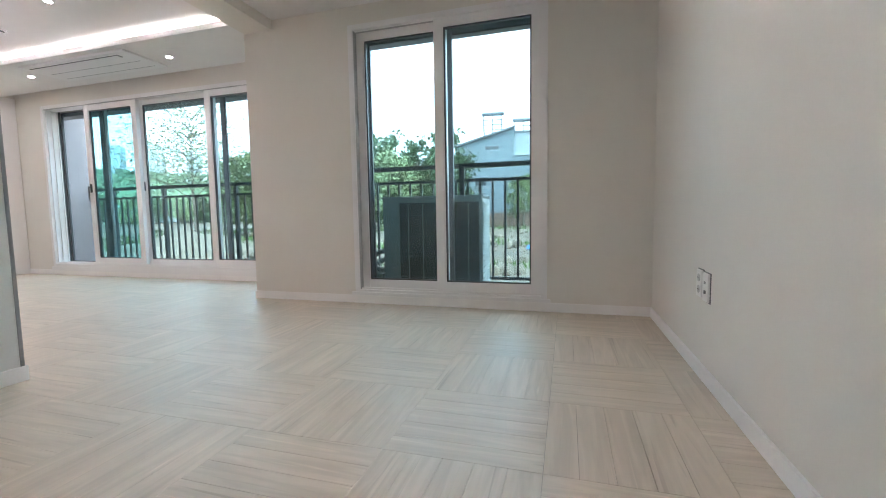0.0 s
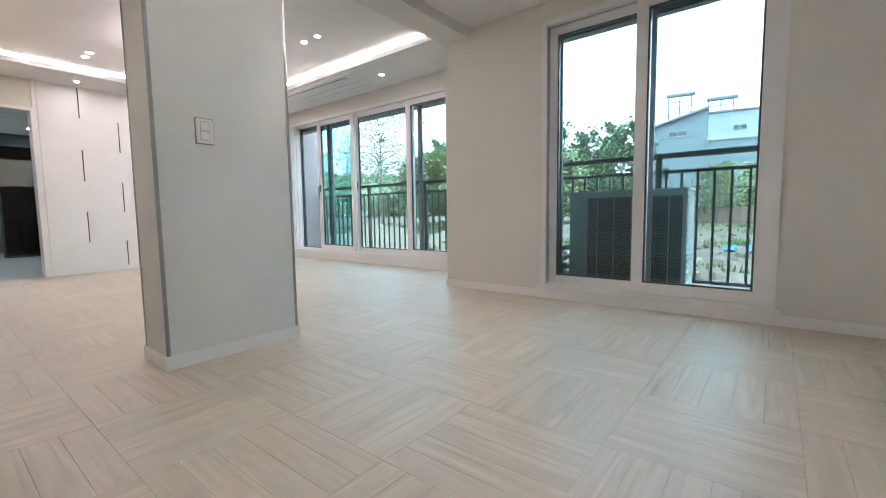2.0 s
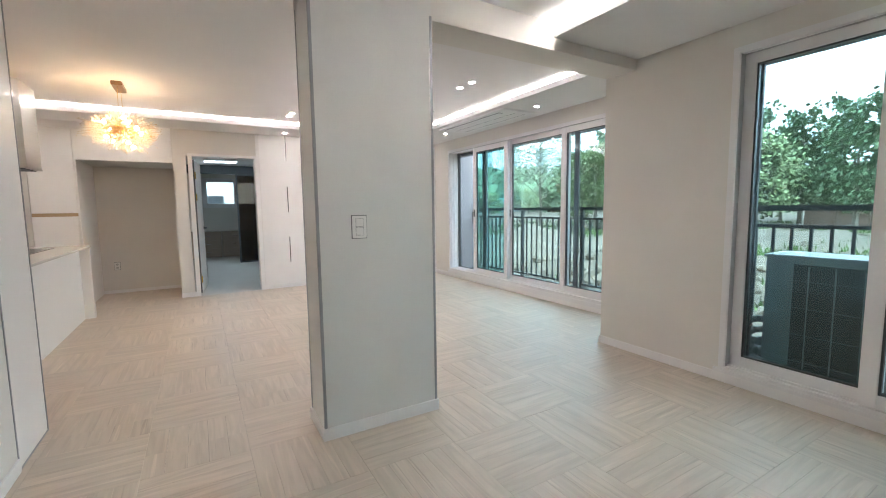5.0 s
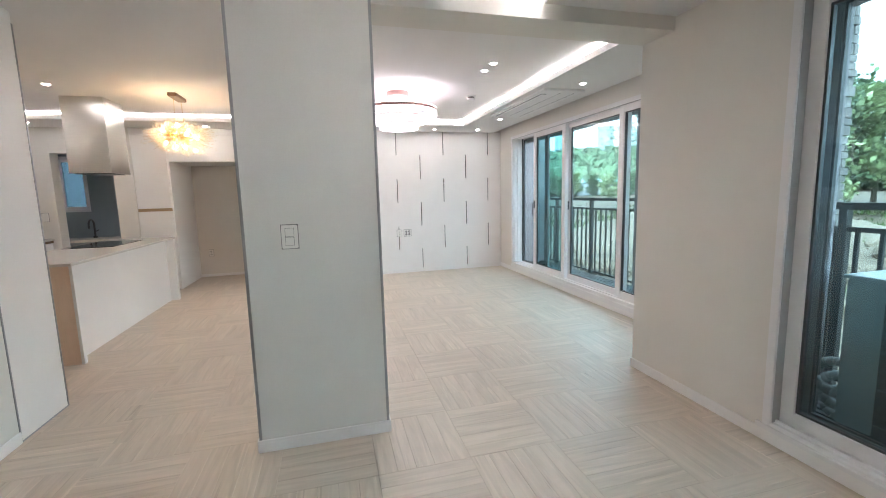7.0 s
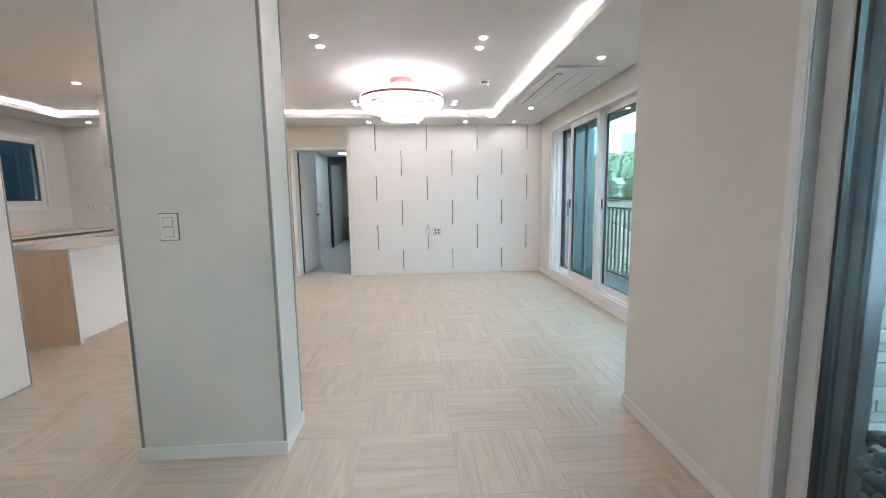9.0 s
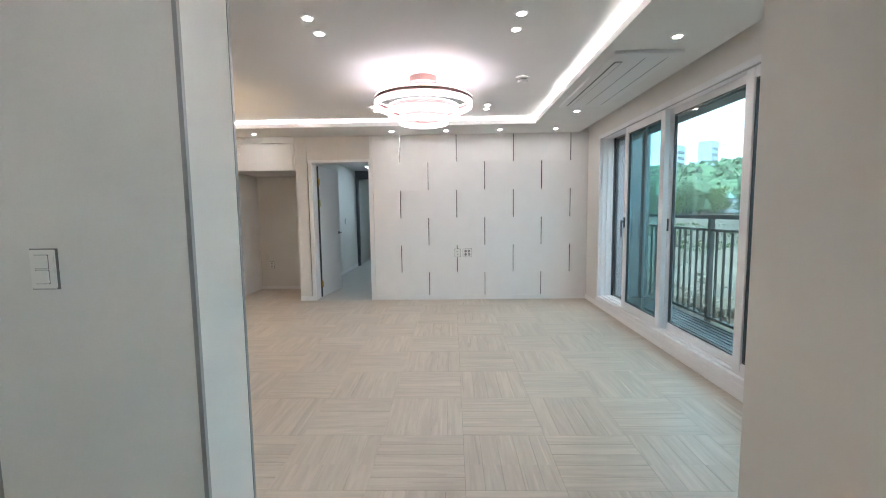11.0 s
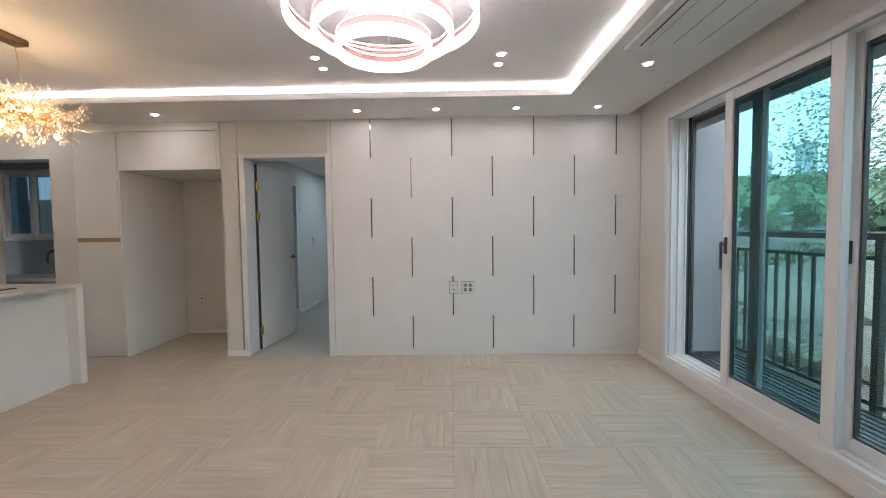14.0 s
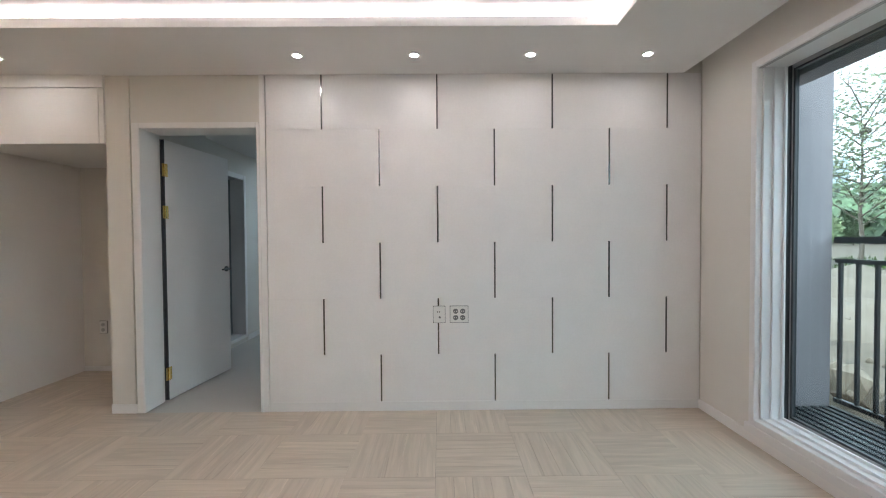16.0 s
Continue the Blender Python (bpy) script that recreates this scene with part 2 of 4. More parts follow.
# ---- mesh helpers ----
def box(bm, x0, x1, y0, y1, z0, z1, bevel=0.0):
    x0, x1 = min(x0, x1), max(x0, x1)
    y0, y1 = min(y0, y1), max(y0, y1)
    z0, z1 = min(z0, z1), max(z0, z1)
    vs = [bm.verts.new(p) for p in ((x0, y0, z0), (x1, y0, z0), (x1, y1, z0), (x0, y1, z0),
                                    (x0, y0, z1), (x1, y0, z1), (x1, y1, z1), (x0, y1, z1))]
    fs = [bm.faces.new([vs[i] for i in q]) for q in ((0, 3, 2, 1), (4, 5, 6, 7), (0, 1, 5, 4), (1, 2, 6, 5), (2, 3, 7, 6), (3, 0, 4, 7))]
    if bevel:
        es = list({e for f in fs for e in f.edges})
        bmesh.ops.bevel(bm, geom=es, offset=bevel, segments=2, affect="EDGES", clamp_overlap=True)
    return bm


def cyl(bm, p, q, r0, r1=None, n=10):
    p, q = Vector(p), Vector(q)
    r1 = r0 if r1 is None else r1
    turn = (q - p).to_track_quat("Z", "Y").to_matrix()
    rings = []
    for c, r in ((p, r0), (q, r1)):
        rings.append([bm.verts.new(c + turn @ Vector((r * math.cos(a), r * math.sin(a), 0))) for a in (2 * math.pi * k / n for k in range(n))])
    for k in range(n):
        bm.faces.new((rings[0][k], rings[0][(k + 1) % n], rings[1][(k + 1) % n], rings[1][k]))
    bm.faces.new(rings[0][::-1])
    bm.faces.new(rings[1])
    return bm


def tube(bm, pts, r, n=10):
    for a, b in zip(pts, pts[1:]):
        cyl(bm, a, b, r, r, n)
    return bm


def band(bm, c, r_in, r_out, z0, z1, n=64):
    """A ring of rectangular section round the vertical through c."""
    cols = []
    for k in range(n):
        a = 2 * math.pi * k / n
        u, v = math.cos(a), math.sin(a)
        cols.append([bm.verts.new((c[0] + r * u, c[1] + r * v, z)) for r, z in ((r_in, z0), (r_out, z0), (r_out, z1), (r_in, z1))])
    for k in range(n):
        a, b = cols[k], cols[(k + 1) % n]
        for i in range(4):
            j = (i + 1) % 4
            bm.faces.new((a[i], b[i], b[j], a[j]))
    return bm


def part(name, bm, material, parent=None, label="", smooth=False):
    me = bpy.data.meshes.new(name)
    bmesh.ops.recalc_face_normals(bm, faces=bm.faces)
    bm.to_mesh(me)
    bm.free()
    if smooth:
        for p in me.polygons:
            p.use_smooth = True
    me.materials.append(material)
    ob = new(name, me)
    if parent is not None:
        ob.parent = parent
    if label:
        ob["label"] = label
    return ob


def bx(name, dims, material, parent=None, bevel=0.0, label=""):
    return part(name, box(bmesh.new(), *dims, bevel), material, parent, label)


def boxes(name, dims, material, parent=None, label="", bevel=0.0):
    bm = bmesh.new()
    for d in dims:
        box(bm, *d, bevel)
    return part(name, bm, material, parent, label)


def thing(name, at, label, category, group="", kind=""):
    ob = new(name)
    ob.matrix_world = pose(*at)
    ob.empty_display_size = 0.05
    return tagged(ob, label, category, group, kind)


def structure(ob, label, category):
    return tagged(ob, label, category, kind="structure")


# ---- floor base, walls ----
WX, WT = 0.0, 0.25           # living window wall
DX = -0.856                  # dining window wall
LX = -4.93                   # wall beside the kitchen
KX = -7.65                   # kitchen window wall
SY = -8.09                   # wall behind the dining window corner
SOF, UP = 2.478, 2.57        # soffit and raised ceiling
KY = 0.0                     # end wall plane

floor = structure(boxes("floor", [(KX, WX + 0.02, -4.69, 0.0, -0.2, -0.006), (LX, DX + 0.02, SY, -4.69, -0.2, -0.006),
                                  (-5.45, -4.36, 0.0, 1.05, -0.2, -0.006)], M_JOINT), "pale limed wood basket-weave plank floor", "floor")
hall_floor = structure(bx("floor_hall", (-4.45, -1.6, 0.0, 6.4, -0.2, -0.002), M_HALLFLOOR), "pale grey smooth floor of the hall", "floor")
util_floor = structure(bx("floor_utility", (-7.9, -5.95, 0.0, 0.9, -0.2, -0.002), M_HALLFLOOR), "grey utility room floor", "floor")

wall_tv = structure(boxes("wall_north", [(-3.24, WX + WT, 0.014, 0.2, 0, 2.75), (-4.19, -3.24, 0.014, 0.2, 2.1, 2.75), (-4.36, -4.19, 0.0, 0.2, 0, 2.75)],
                          M_WALL), "white feature wall with staggered panels and metal strips", "wall")
structure(boxes("wall_north_kitchen", [(KX, -6.95, 0, 0.2, 0, 2.75), (-6.95, -6.19, 0, 0.2, 2.12, 2.75), (-6.19, -5.93, 0, 0.2, 0, 2.75)],
                M_WALL), "cream wallpapered kitchen end wall with a utility opening", "wall")
structure(boxes("wall_niche", [(-5.93, -5.455, 0.55, 1.2, 0, 2.75), (-5.455, -4.36, 1.03, 1.2, 0, 2.75), (-4.36, -4.3, 0.2, 1.2, 0, 2.75)],
                M_WALL), "cream wall of the refrigerator recess", "wall")
wall_e = structure(boxes("wall_east", [(WX, WT, -0.51, 0.0, 0, 2.75), (WX, WT, -4.4, -0.51, 2.335, 2.75), (WX, WT, -4.692, -4.4, 0, 2.75),
                                       (WX, WT, -4.4, -0.51, -0.2, 0.11)], M_WALL), "cream wallpapered wall round the living room window", "wall")
structure(boxes("wall_east_dining", [(DX, DX + WT, -5.735, -4.69, 0, 2.75), (DX + WT, WT, -4.9, -4.692, 0, 2.75), (DX, DX + WT, -8.26, -7.36, 0, 2.75),
                                     (DX, DX + WT, -7.36, -5.735, 2.335, 2.75), (DX, DX + WT, -7.36, -5.735, -0.2, 0.075)], M_WALL),
          "cream wallpapered wall round the dining window", "wall")
structure(bx("wall_south", (LX - 0.2, DX, SY - 0.2, SY, 0, 2.75), M_WALL), "cream wallpapered plain wall", "wall")
structure(bx("wall_west_dining", (LX - 0.15, LX, SY, -4.51, 0, 2.75), M_WALL), "cream wallpapered side wall", "wall")
structure(bx("wall_south_kitchen", (KX - 0.2, LX - 0.15, -4.35, -4.2, 0, 2.75), M_WALL), "plain kitchen wall", "wall")
structure(boxes("wall_west", [(KX - 0.2, KX, -4.35, -2.0, 0, 2.75), (KX - 0.2, KX, -2.0, -0.38, 0, 1.2), (KX - 0.2, KX, -2.0, -0.38, 2.27, 2.75),
                              (KX - 0.2, KX, -0.38, 0.2, 0, 2.75)], M_WALL), "cream kitchen wall with a window", "wall")
# hall and dressing room shell
structure(boxes("wall_hall_west", [(-4.55, -4.4, 1.2, 1.35, 0, 2.6), (-4.55, -4.4, 1.35, 2.2, 2.05, 2.6), (-4.55, -4.4, 2.2, 6.4, 0, 2.6),
                                   (-4.55, -4.4, 1.35, 2.2, -0.1, 0.07)], M_WALL), "pale hall wall with a bathroom doorway", "wall")
structure(bx("wall_hall_east", (-1.6, -1.45, 0.2, 6.4, 0, 2.6), M_WALL), "plain hall side wall", "wall")
structure(boxes("wall_dressing", [(-4.55, -3.95, 6.2, 6.4, 0, 2.6), (-2.3, -1.45, 6.2, 6.4, 0, 2.6), (-3.95, -2.3, 6.2, 6.4, 0, 1.38),
                                  (-3.95, -2.3, 6.2, 6.4, 2.2, 2.6)], M_WALL), "dressing room end wall with a window", "wall")
structure(boxes("wall_bath", [(-6.0, -5.85, 1.2, 3.2, 0, 2.6), (-5.85, -4.55, 3.05, 3.2, 0, 2.6), (-5.85, -4.55, 1.2, 1.3, 0, 2.6), (-5.85, -4.55, 1.3, 3.05, -0.1, 0.05)],
                M_BATH), "grey tiled bathroom wall", "wall")
structure(boxes("wall_utility", [(-8.05, -7.9, 0.2, 1.1, 0, 2.6), (-7.9, -7.7, 0.9, 1.1, 0, 2.6), (-6.95, -5.95, 0.9, 1.1, 0, 2.6), (-7.7, -6.95, 0.9, 1.1, 0, 1.25),
                                 (-7.7, -6.95, 0.9, 1.1, 2.15, 2.6), (-5.95, -5.93, 0.2, 1.1, 0, 2.6)], M_UTIL), "grey tiled utility room wall with a window", "wall")

# ---- ceilings ----
CX0, CX1, CY0, CY1 = -7.1, -0.915, -4.70, -0.69     # raised field of living room and kitchen
BOXX = -0.135                # edge of the curtain recess along the living room window
structure(boxes("ceiling_soffit", [(CX1, BOXX, -4.70, 0.0, SOF, SOF + 0.03), (BOXX - 0.012, BOXX, -4.70, 0.0, SOF + 0.03, UP), (KX, CX1, CY1, 0.0, SOF, SOF + 0.03), (KX, CX0, -4.35, CY1, SOF, SOF + 0.03),
                                   (CX1, CX1 + 0.02, CY0, CY1, SOF + 0.03, SOF + 0.055), (CX0, CX1 + 0.02, CY1, CY1 + 0.02, SOF + 0.03, SOF + 0.055),
                                   (CX0 - 0.02, CX0, -4.35, CY1, SOF + 0.03, SOF + 0.055),
                                   (CX1 + 0.16, CX1 + 0.2, CY0, 0, SOF + 0.03, UP), (CX0, CX1 + 0.16, CY1 + 0.16, CY1 + 0.2, SOF + 0.03, UP),
                                   (-5.5, -4.3, 0.2, 1.2, 2.5, 2.55)], M_CEIL), "white lowered ceiling border with a light cove", "ceiling")
structure(boxes("ceiling_main", [(KX, WX + WT, -4.70, 0.2, UP, UP + 0.1), (LX, -1.6, SY, -4.70, UP + 0.03, UP + 0.13)], M_CEIL), "white raised ceiling field", "ceiling")
structure(boxes("ceiling_dining", [(-1.8, DX, SY, -4.99, 2.49, 2.52), (-1.8, -1.78, SY, -4.99, 2.52, 2.545), (-1.62, DX, SY, -4.99, 2.565, 2.7)], M_CEIL),
          "white lowered dining ceiling border", "ceiling")
structure(bx("beam", (-3.54, DX, -4.985, -4.70, 2.405, 2.75), M_WALL), "cream ceiling beam between column and window wall", "beam")
structure(boxes("ceiling_hall", [(-4.55, -1.45, 0.2, 6.4, 2.36, 2.5), (-6.0, -4.55, 1.2, 3.2, 2.3, 2.4), (-8.05, -5.93, 0.2, 1.1, 2.36, 2.5)], M_CEIL), "white ceiling of the hall and side rooms", "ceiling")


def cove_light(dims, label, material=None):
    t = thing("cove_light", ((dims[0] + dims[1]) / 2, (dims[2] + dims[3]) / 2, dims[4]), label, "strip light", "cove lights")
    o = bx("led_strip", dims, material or M_LED)
    o.parent = t
    o.matrix_parent_inverse = t.matrix_world.inverted()
    return t


cove_light((CX1 + 0.03, CX1 + 0.06, CY0, CY1, SOF + 0.032, SOF + 0.046), "white strip light hidden in the ceiling cove")
cove_light((CX0, CX1, CY1 + 0.03, CY1 + 0.06, SOF + 0.032, SOF + 0.046), "white strip light hidden in the ceiling cove")
cove_light((CX0 - 0.06, CX0 - 0.03, -4.35, CY1, SOF + 0.032, SOF + 0.046), "white strip light hidden in the ceiling cove")
cove_light((-1.77, -1.74, SY, -5.0, 2.522, 2.536), "white strip light hidden in the dining ceiling cove", M_LED_DINING)


def skirting(name, dims):
    return structure(boxes(name, dims, M_TRIM, bevel=0.003), "white low baseboard", "baseboard")


H, T = 0.07, 0.012
skirting("baseboard_north", [(-3.2, WX, -0.004, 0.012, 0, H), (-4.36, -4.17, -T, 0, 0, H)])
skirting("baseboard_dining", [(DX - T, DX, SY, -4.69, 0, H), (DX - T, WX, -4.69, -4.69 + T, 0, H), (LX, DX, SY, SY + T, 0, H), (LX, LX + T, SY, -4.515, 0, H)])
skirting("baseboard_east", [(WX - T, WX, -4.678, 0, 0, H)])
skirting("baseboard_niche", [(-5.45, -4.36, 1.018, 1.03, 0, 0.05)])
skirting("baseboard_hall", [(-4.4, -4.388, 2.26, 6.1, 0, H)])

# column
col = structure(bx("column", (-3.54, -2.83, -5.035, -4.73, 0, 2.6), M_COLUMN), "pale papered square column with grey metal corner trims", "column")
boxes("baseboard", [(-3.552, -2.818, -5.047, -5.035, 0, H), (-3.552, -2.818, -4.73, -4.718, 0, H), (-3.552, -3.54, -5.035, -4.73, 0, H), (-2.83, -2.818, -5.035, -4.73, 0, H)], M_TRIM, col, bevel=0.002)
for x in (-3.54, -2.83):
    for y in (-5.035, -4.73):
        sx, sy = (-1 if x < -3 else 1), (-1 if y < -5 else 1)
        boxes("corner_trim", [(x + sx * 0.003, x - sx * 0.012, y + sy * 0.003, y, H, 2.405), (x + sx * 0.003, x, y, y - sy * 0.012, H, 2.405)], M_ALU, col)

# white end panel beside the kitchen
ep = thing("end_panel", (-5.0, -4.35, 0), "tall white panel with grey edge trims beside the kitchen", "panel")
o = bx("panel", (LX - 0.15, LX, -4.51, -4.05, 0.004, 2.6), M_CAB)
o.parent, o.matrix_parent_inverse = ep, ep.matrix_world.inverted()
for d in ((LX - 0.004, LX + 0.004, -4.054, -4.044, 0.0, 2.5), (LX - 0.004, LX + 0.004, -4.514, -4.504, 0.0, 2.5), (LX, LX + 0.004, -4.504, -4.054, 0.0, 0.008)):
    o = bx("edge_trim", d, M_ALU)
    o.parent, o.matrix_parent_inverse = ep, ep.matrix_world.inverted()


def under(t, *obs):
    """Make placed objects the parts of a thing."""
    for o in obs:
        o.parent = t
        o.matrix_parent_inverse = t.matrix_world.inverted()
    return obs[0]


# ---- feature wall panels and strips ----
ROW, PW, TOP = 0.4145, 0.845, SOF - 0.001
rows_z = [0.007 + ROW * k for k in range(7)]
for k in range(6):
    z0, z1 = max(rows_z[k], H + 0.001), min(rows_z[k + 1], TOP) - 0.0003
    start = -2.37 if k % 2 == 0 else -2.789
    cuts = [-3.2] + [start + PW * j for j in range(4) if start + PW * j < -0.02] + [WX]
    for a, b in zip(cuts, cuts[1:]):
        bx("panel", (a + 0.0055, b - 0.0055, 0.0, 0.0145, z0, z1), M_PANEL, wall_tv, 0.0004)
    for a in cuts[1:-1]:
        bx("metal_strip", (a - 0.0055, a + 0.0055, -0.001, 0.0145, z0, z1), M_STRIP, wall_tv)
bx("side_trim", (-3.24, -3.2, -0.006, 0.0145, 0, SOF), M_TRIM, wall_tv)

# ---- door of the hall ----
door = thing("door_1", (-4.17, 0.1, 0), "white flush door standing open into the hall", "door", kind="structure")
under(door, boxes("door_frame", [(-4.17, -4.113, -0.012, 0.215, 0, 2.135), (-3.262, -3.24, -0.012, 0.215, 0, 2.135), (-4.113, -3.262, -0.012, 0.215, 2.095, 2.135)], M_TRIM, bevel=0.003))
leaf = under(door, bx("door_leaf", (0.0, 0.82, -0.02, 0.02, 0.008, 2.07), M_TRIM, bevel=0.002))
leaf.matrix_parent_inverse = Matrix()
leaf.matrix_basis = door.matrix_world.inverted() @ pose(-4.112, 0.235, 0, 0, 0, 84)
# two black strips put the shade of the hinge gap into colour
bx("seal", (-0.006, -0.0005, -0.021, 0.02, 0.01, 2.07), M_DARK, leaf, label="black strip for the shade in the hinge gap")
bx("hinge_gap_shade", (-0.035, -0.007, 0.0, 0.012, 0.01, 2.07), M_DARK, leaf)
for z in (1.83, 1.5, 0.22):
    bm = bmesh.new()
    box(bm, -0.03, 0.025, -0.026, -0.021, z - 0.05, z + 0.05)
    cyl(bm, (-0.004, -0.028, z - 0.05), (-0.004, -0.028, z + 0.05), 0.008)
    part("hinge", bm, M_BRASS, leaf, "polished brass hinge")
bm = bmesh.new()
cyl(bm, (0.76, -0.02, 1.0), (0.76, -0.03, 1.0), 0.026, n=16)
cyl(bm, (0.76, -0.03, 1.0), (0.76, -0.065, 1.0), 0.01)
cyl(bm, (0.77, -0.06, 1.0), (0.65, -0.06, 1.0), 0.009)
part("lever_handle", bm, M_DARK, leaf, "dark metal lever handle")

# ---- windows ----
def sash(parent, name, x0, x1, y0, y1, z0, z1, w, material, glass, wide=None):
    """A sash frame with its pane, in a wall of constant x."""
    fr = under(parent, boxes(name, [(x0, x1, y0, y0 + w, z0, z1), (x0, x1, y1 - w, y1, z0, z1), (x0, x1, y0 + w, y1 - w, z0, z0 + w), (x0, x1, y0 + w, y1 - w, z1 - w, z1)], material, bevel=0.003))
    xm = (x0 + x1) / 2
    p = bx("pane", (xm - 0.003, xm + 0.003, y0 + w - 0.004, y1 - w + 0.004, z0 + w - 0.004, z1 - w + 0.004), glass, fr)
    p.visible_shadow = False
    g = 0.012
    boxes("gasket", [(xm - 0.012, xm + 0.012, y0 + w, y0 + w + g, z0 + w, z1 - w), (xm - 0.012, xm + 0.012, y1 - w - g, y1 - w, z0 + w, z1 - w),
                     (xm - 0.012, xm + 0.012, y0 + w + g, y1 - w - g, z0 + w, z0 + w + g), (xm - 0.012, xm + 0.012, y0 + w + g, y1 - w - g, z1 - w - g, z1 - w)], M_DARK, fr, "black rubber gasket")
    return fr


def frame_x(parent, x0, x1, y0, y1, z0, z1, w, material, name="window_frame"):
    return under(parent, boxes(name, [(x0, x1, y0, y0 + w, z0, z1), (x0, x1, y1 - w, y1, z0, z1), (x0, x1, y0 + w, y1 - w, z0, z0 + w), (x0, x1, y0 + w, y1 - w, z1 - w, z1)], material, bevel=0.003))


w1 = thing("window_1", (0.1, -2.4, 0.11), "wide white sliding balcony window with tinted panes", "window", kind="structure")
frame_x(w1, -0.014, 0.17, -4.42, -0.51, 0.11, 2.335, 0.045, M_VINYL)
under(w1, boxes("track", [(x, x + 0.012, -4.37, -0.56, 0.155, 0.17) for x in (0.02, 0.085, 0.15)], M_VINYL))
under(w1, boxes("jamb_track", [(x, x + 0.012, -0.57, -0.555, 0.17, 2.29) for x in (0.02, 0.085, 0.15)], M_VINYL))
under(w1, bx("sill_board", (-0.02, 0.0, -4.45, -0.48, 0.06, 0.115), M_VINYL, bevel=0.003))
s2 = sash(w1, "sash", 0.022, 0.07, -2.21, -1.285, 0.16, 2.3, 0.085, M_VINYL, M_TEAL)
s3 = sash(w1, "sash", 0.09, 0.135, -3.37, -2.16, 0.16, 2.3, 0.07, M_VINYL, M_GLASS)
s4 = sash(w1, "sash", 0.022, 0.07, -4.38, -3.305, 0.16, 2.3, 0.085, M_VINYL, M_GLASS)
under(w1, bx("seal", (0.172, 0.199, -0.556, -0.545, 0.135, 2.31), M_DARK, label="black rubber jamb seal"))
frame_x(w1, 0.171, 0.26, -4.42, -0.51, 0.11, 2.335, 0.02, M_CHANNEL, "outer_frame")
for a, b in ((-1.44, -0.532), (-3.42, -1.27), (-4.4, -3.37)):
    sash(w1, "outer_sash", 0.2 if a > -1.6 or a < -4 else 0.225, 0.222 if a > -1.6 or a < -4 else 0.247, a, b, 0.13, 2.315, 0.035 if a > -1.5 else 0.06, M_CHANNEL if a > -1.5 else M_OUTFRAME, M_SHELL)
for s, y in ((s2, -1.33), (s3, -2.195)):
    bm = bmesh.new()
    xx = 0.02 if s is s2 else 0.088
    box(bm, xx - 0.012, xx, y - 0.015, y + 0.015, 1.13, 1.25, 0.003)
    box(bm, xx - 0.04, xx - 0.012, y - 0.01, y + 0.01, 1.19, 1.21, 0.003)
    box(bm, xx - 0.045, xx - 0.03, y - 0.011, y + 0.011, 1.02 if s is s2 else 1.15, 1.215, 0.004)
    part("window_handle", bm, M_DARK, s, "dark metal window handle")

w2 = thing("window_2", (DX + 0.1, -6.5, 0.075), "tall white sliding balcony window in the dining wall", "window", kind="structure")
frame_x(w2, DX - 0.014, DX + 0.17, -7.36, -5.735, 0.075, 2.335, 0.045, M_VINYL)
# grey track strips, coloured for the shade inside the jamb and head groove
under(w2, boxes("channel", [(DX - 0.002, DX + 0.048, -5.7835, -5.7795, 0.12, 2.29), (DX + 0.03, DX + 0.048, -6.485, -5.784, 2.2855, 2.2895)], M_CHANNEL, label="grey track strip with the groove's shade in its colour"))
under(w1, boxes("channel", [(-0.002, 0.018, -4.375, -0.555, 2.2855, 2.2895)], M_CHANNEL, label="grey track strip with the groove's shade in its colour"))
under(w2, bx("sill_board", (DX - 0.024, DX, -7.385, -5.705, 0.072, 0.1), M_VINYL, bevel=0.003))
under(w2, boxes("track", [(DX + x, DX + x + 0.012, -7.31, -5.785, 0.12, 0.135) for x in (0.015, 0.085, 0.15)], M_VINYL))
sash(w2, "sash", DX + 0.05, DX + 0.095, -6.565, -5.775, 0.125, 2.295, 0.075, M_VINYL, M_GLASS)
sd = sash(w2, "sash", DX + 0.0, DX + 0.046, -7.32, -6.48, 0.125, 2.3, 0.08, M_VINYL, M_GLASS)
frame_x(w2, DX + 0.171, DX + 0.26, -7.36, -5.735, 0.075, 2.335, 0.04, M_OUTFRAME, "outer_frame")
sash(w2, "outer_sash", DX + 0.2, DX + 0.222, -6.575, -5.775, 0.115, 2.295, 0.045, M_OUTFRAME, M_SHELL)
sash(w2, "outer_sash", DX + 0.225, DX + 0.247, -7.32, -6.515, 0.115, 2.295, 0.045, M_OUTFRAME, M_SHELL)
bm = bmesh.new()
box(bm, DX + 0.04, DX + 0.05, -6.555, -6.535, 1.15, 1.26, 0.003)
part("window_handle", bm, M_DARK, sd, "dark metal window latch")

# kitchen window, utility window, dressing window
w3 = thing("window_3", (KX, -1.2, 1.2), "white sliding kitchen window", "window", kind="structure")
frame_x(w3, KX - 0.16, KX + 0.015, -2.0, -0.38, 1.2, 2.27, 0.05, M_VINYL)
sash(w3, "sash", KX - 0.05, KX - 0.005, -1.22, -0.43, 1.25, 2.22, 0.075, M_VINYL, M_BLUE)
sash(w3, "sash", KX - 0.11, KX - 0.065, -1.95, -1.15, 1.25, 2.22, 0.075, M_VINYL, M_BLUE)


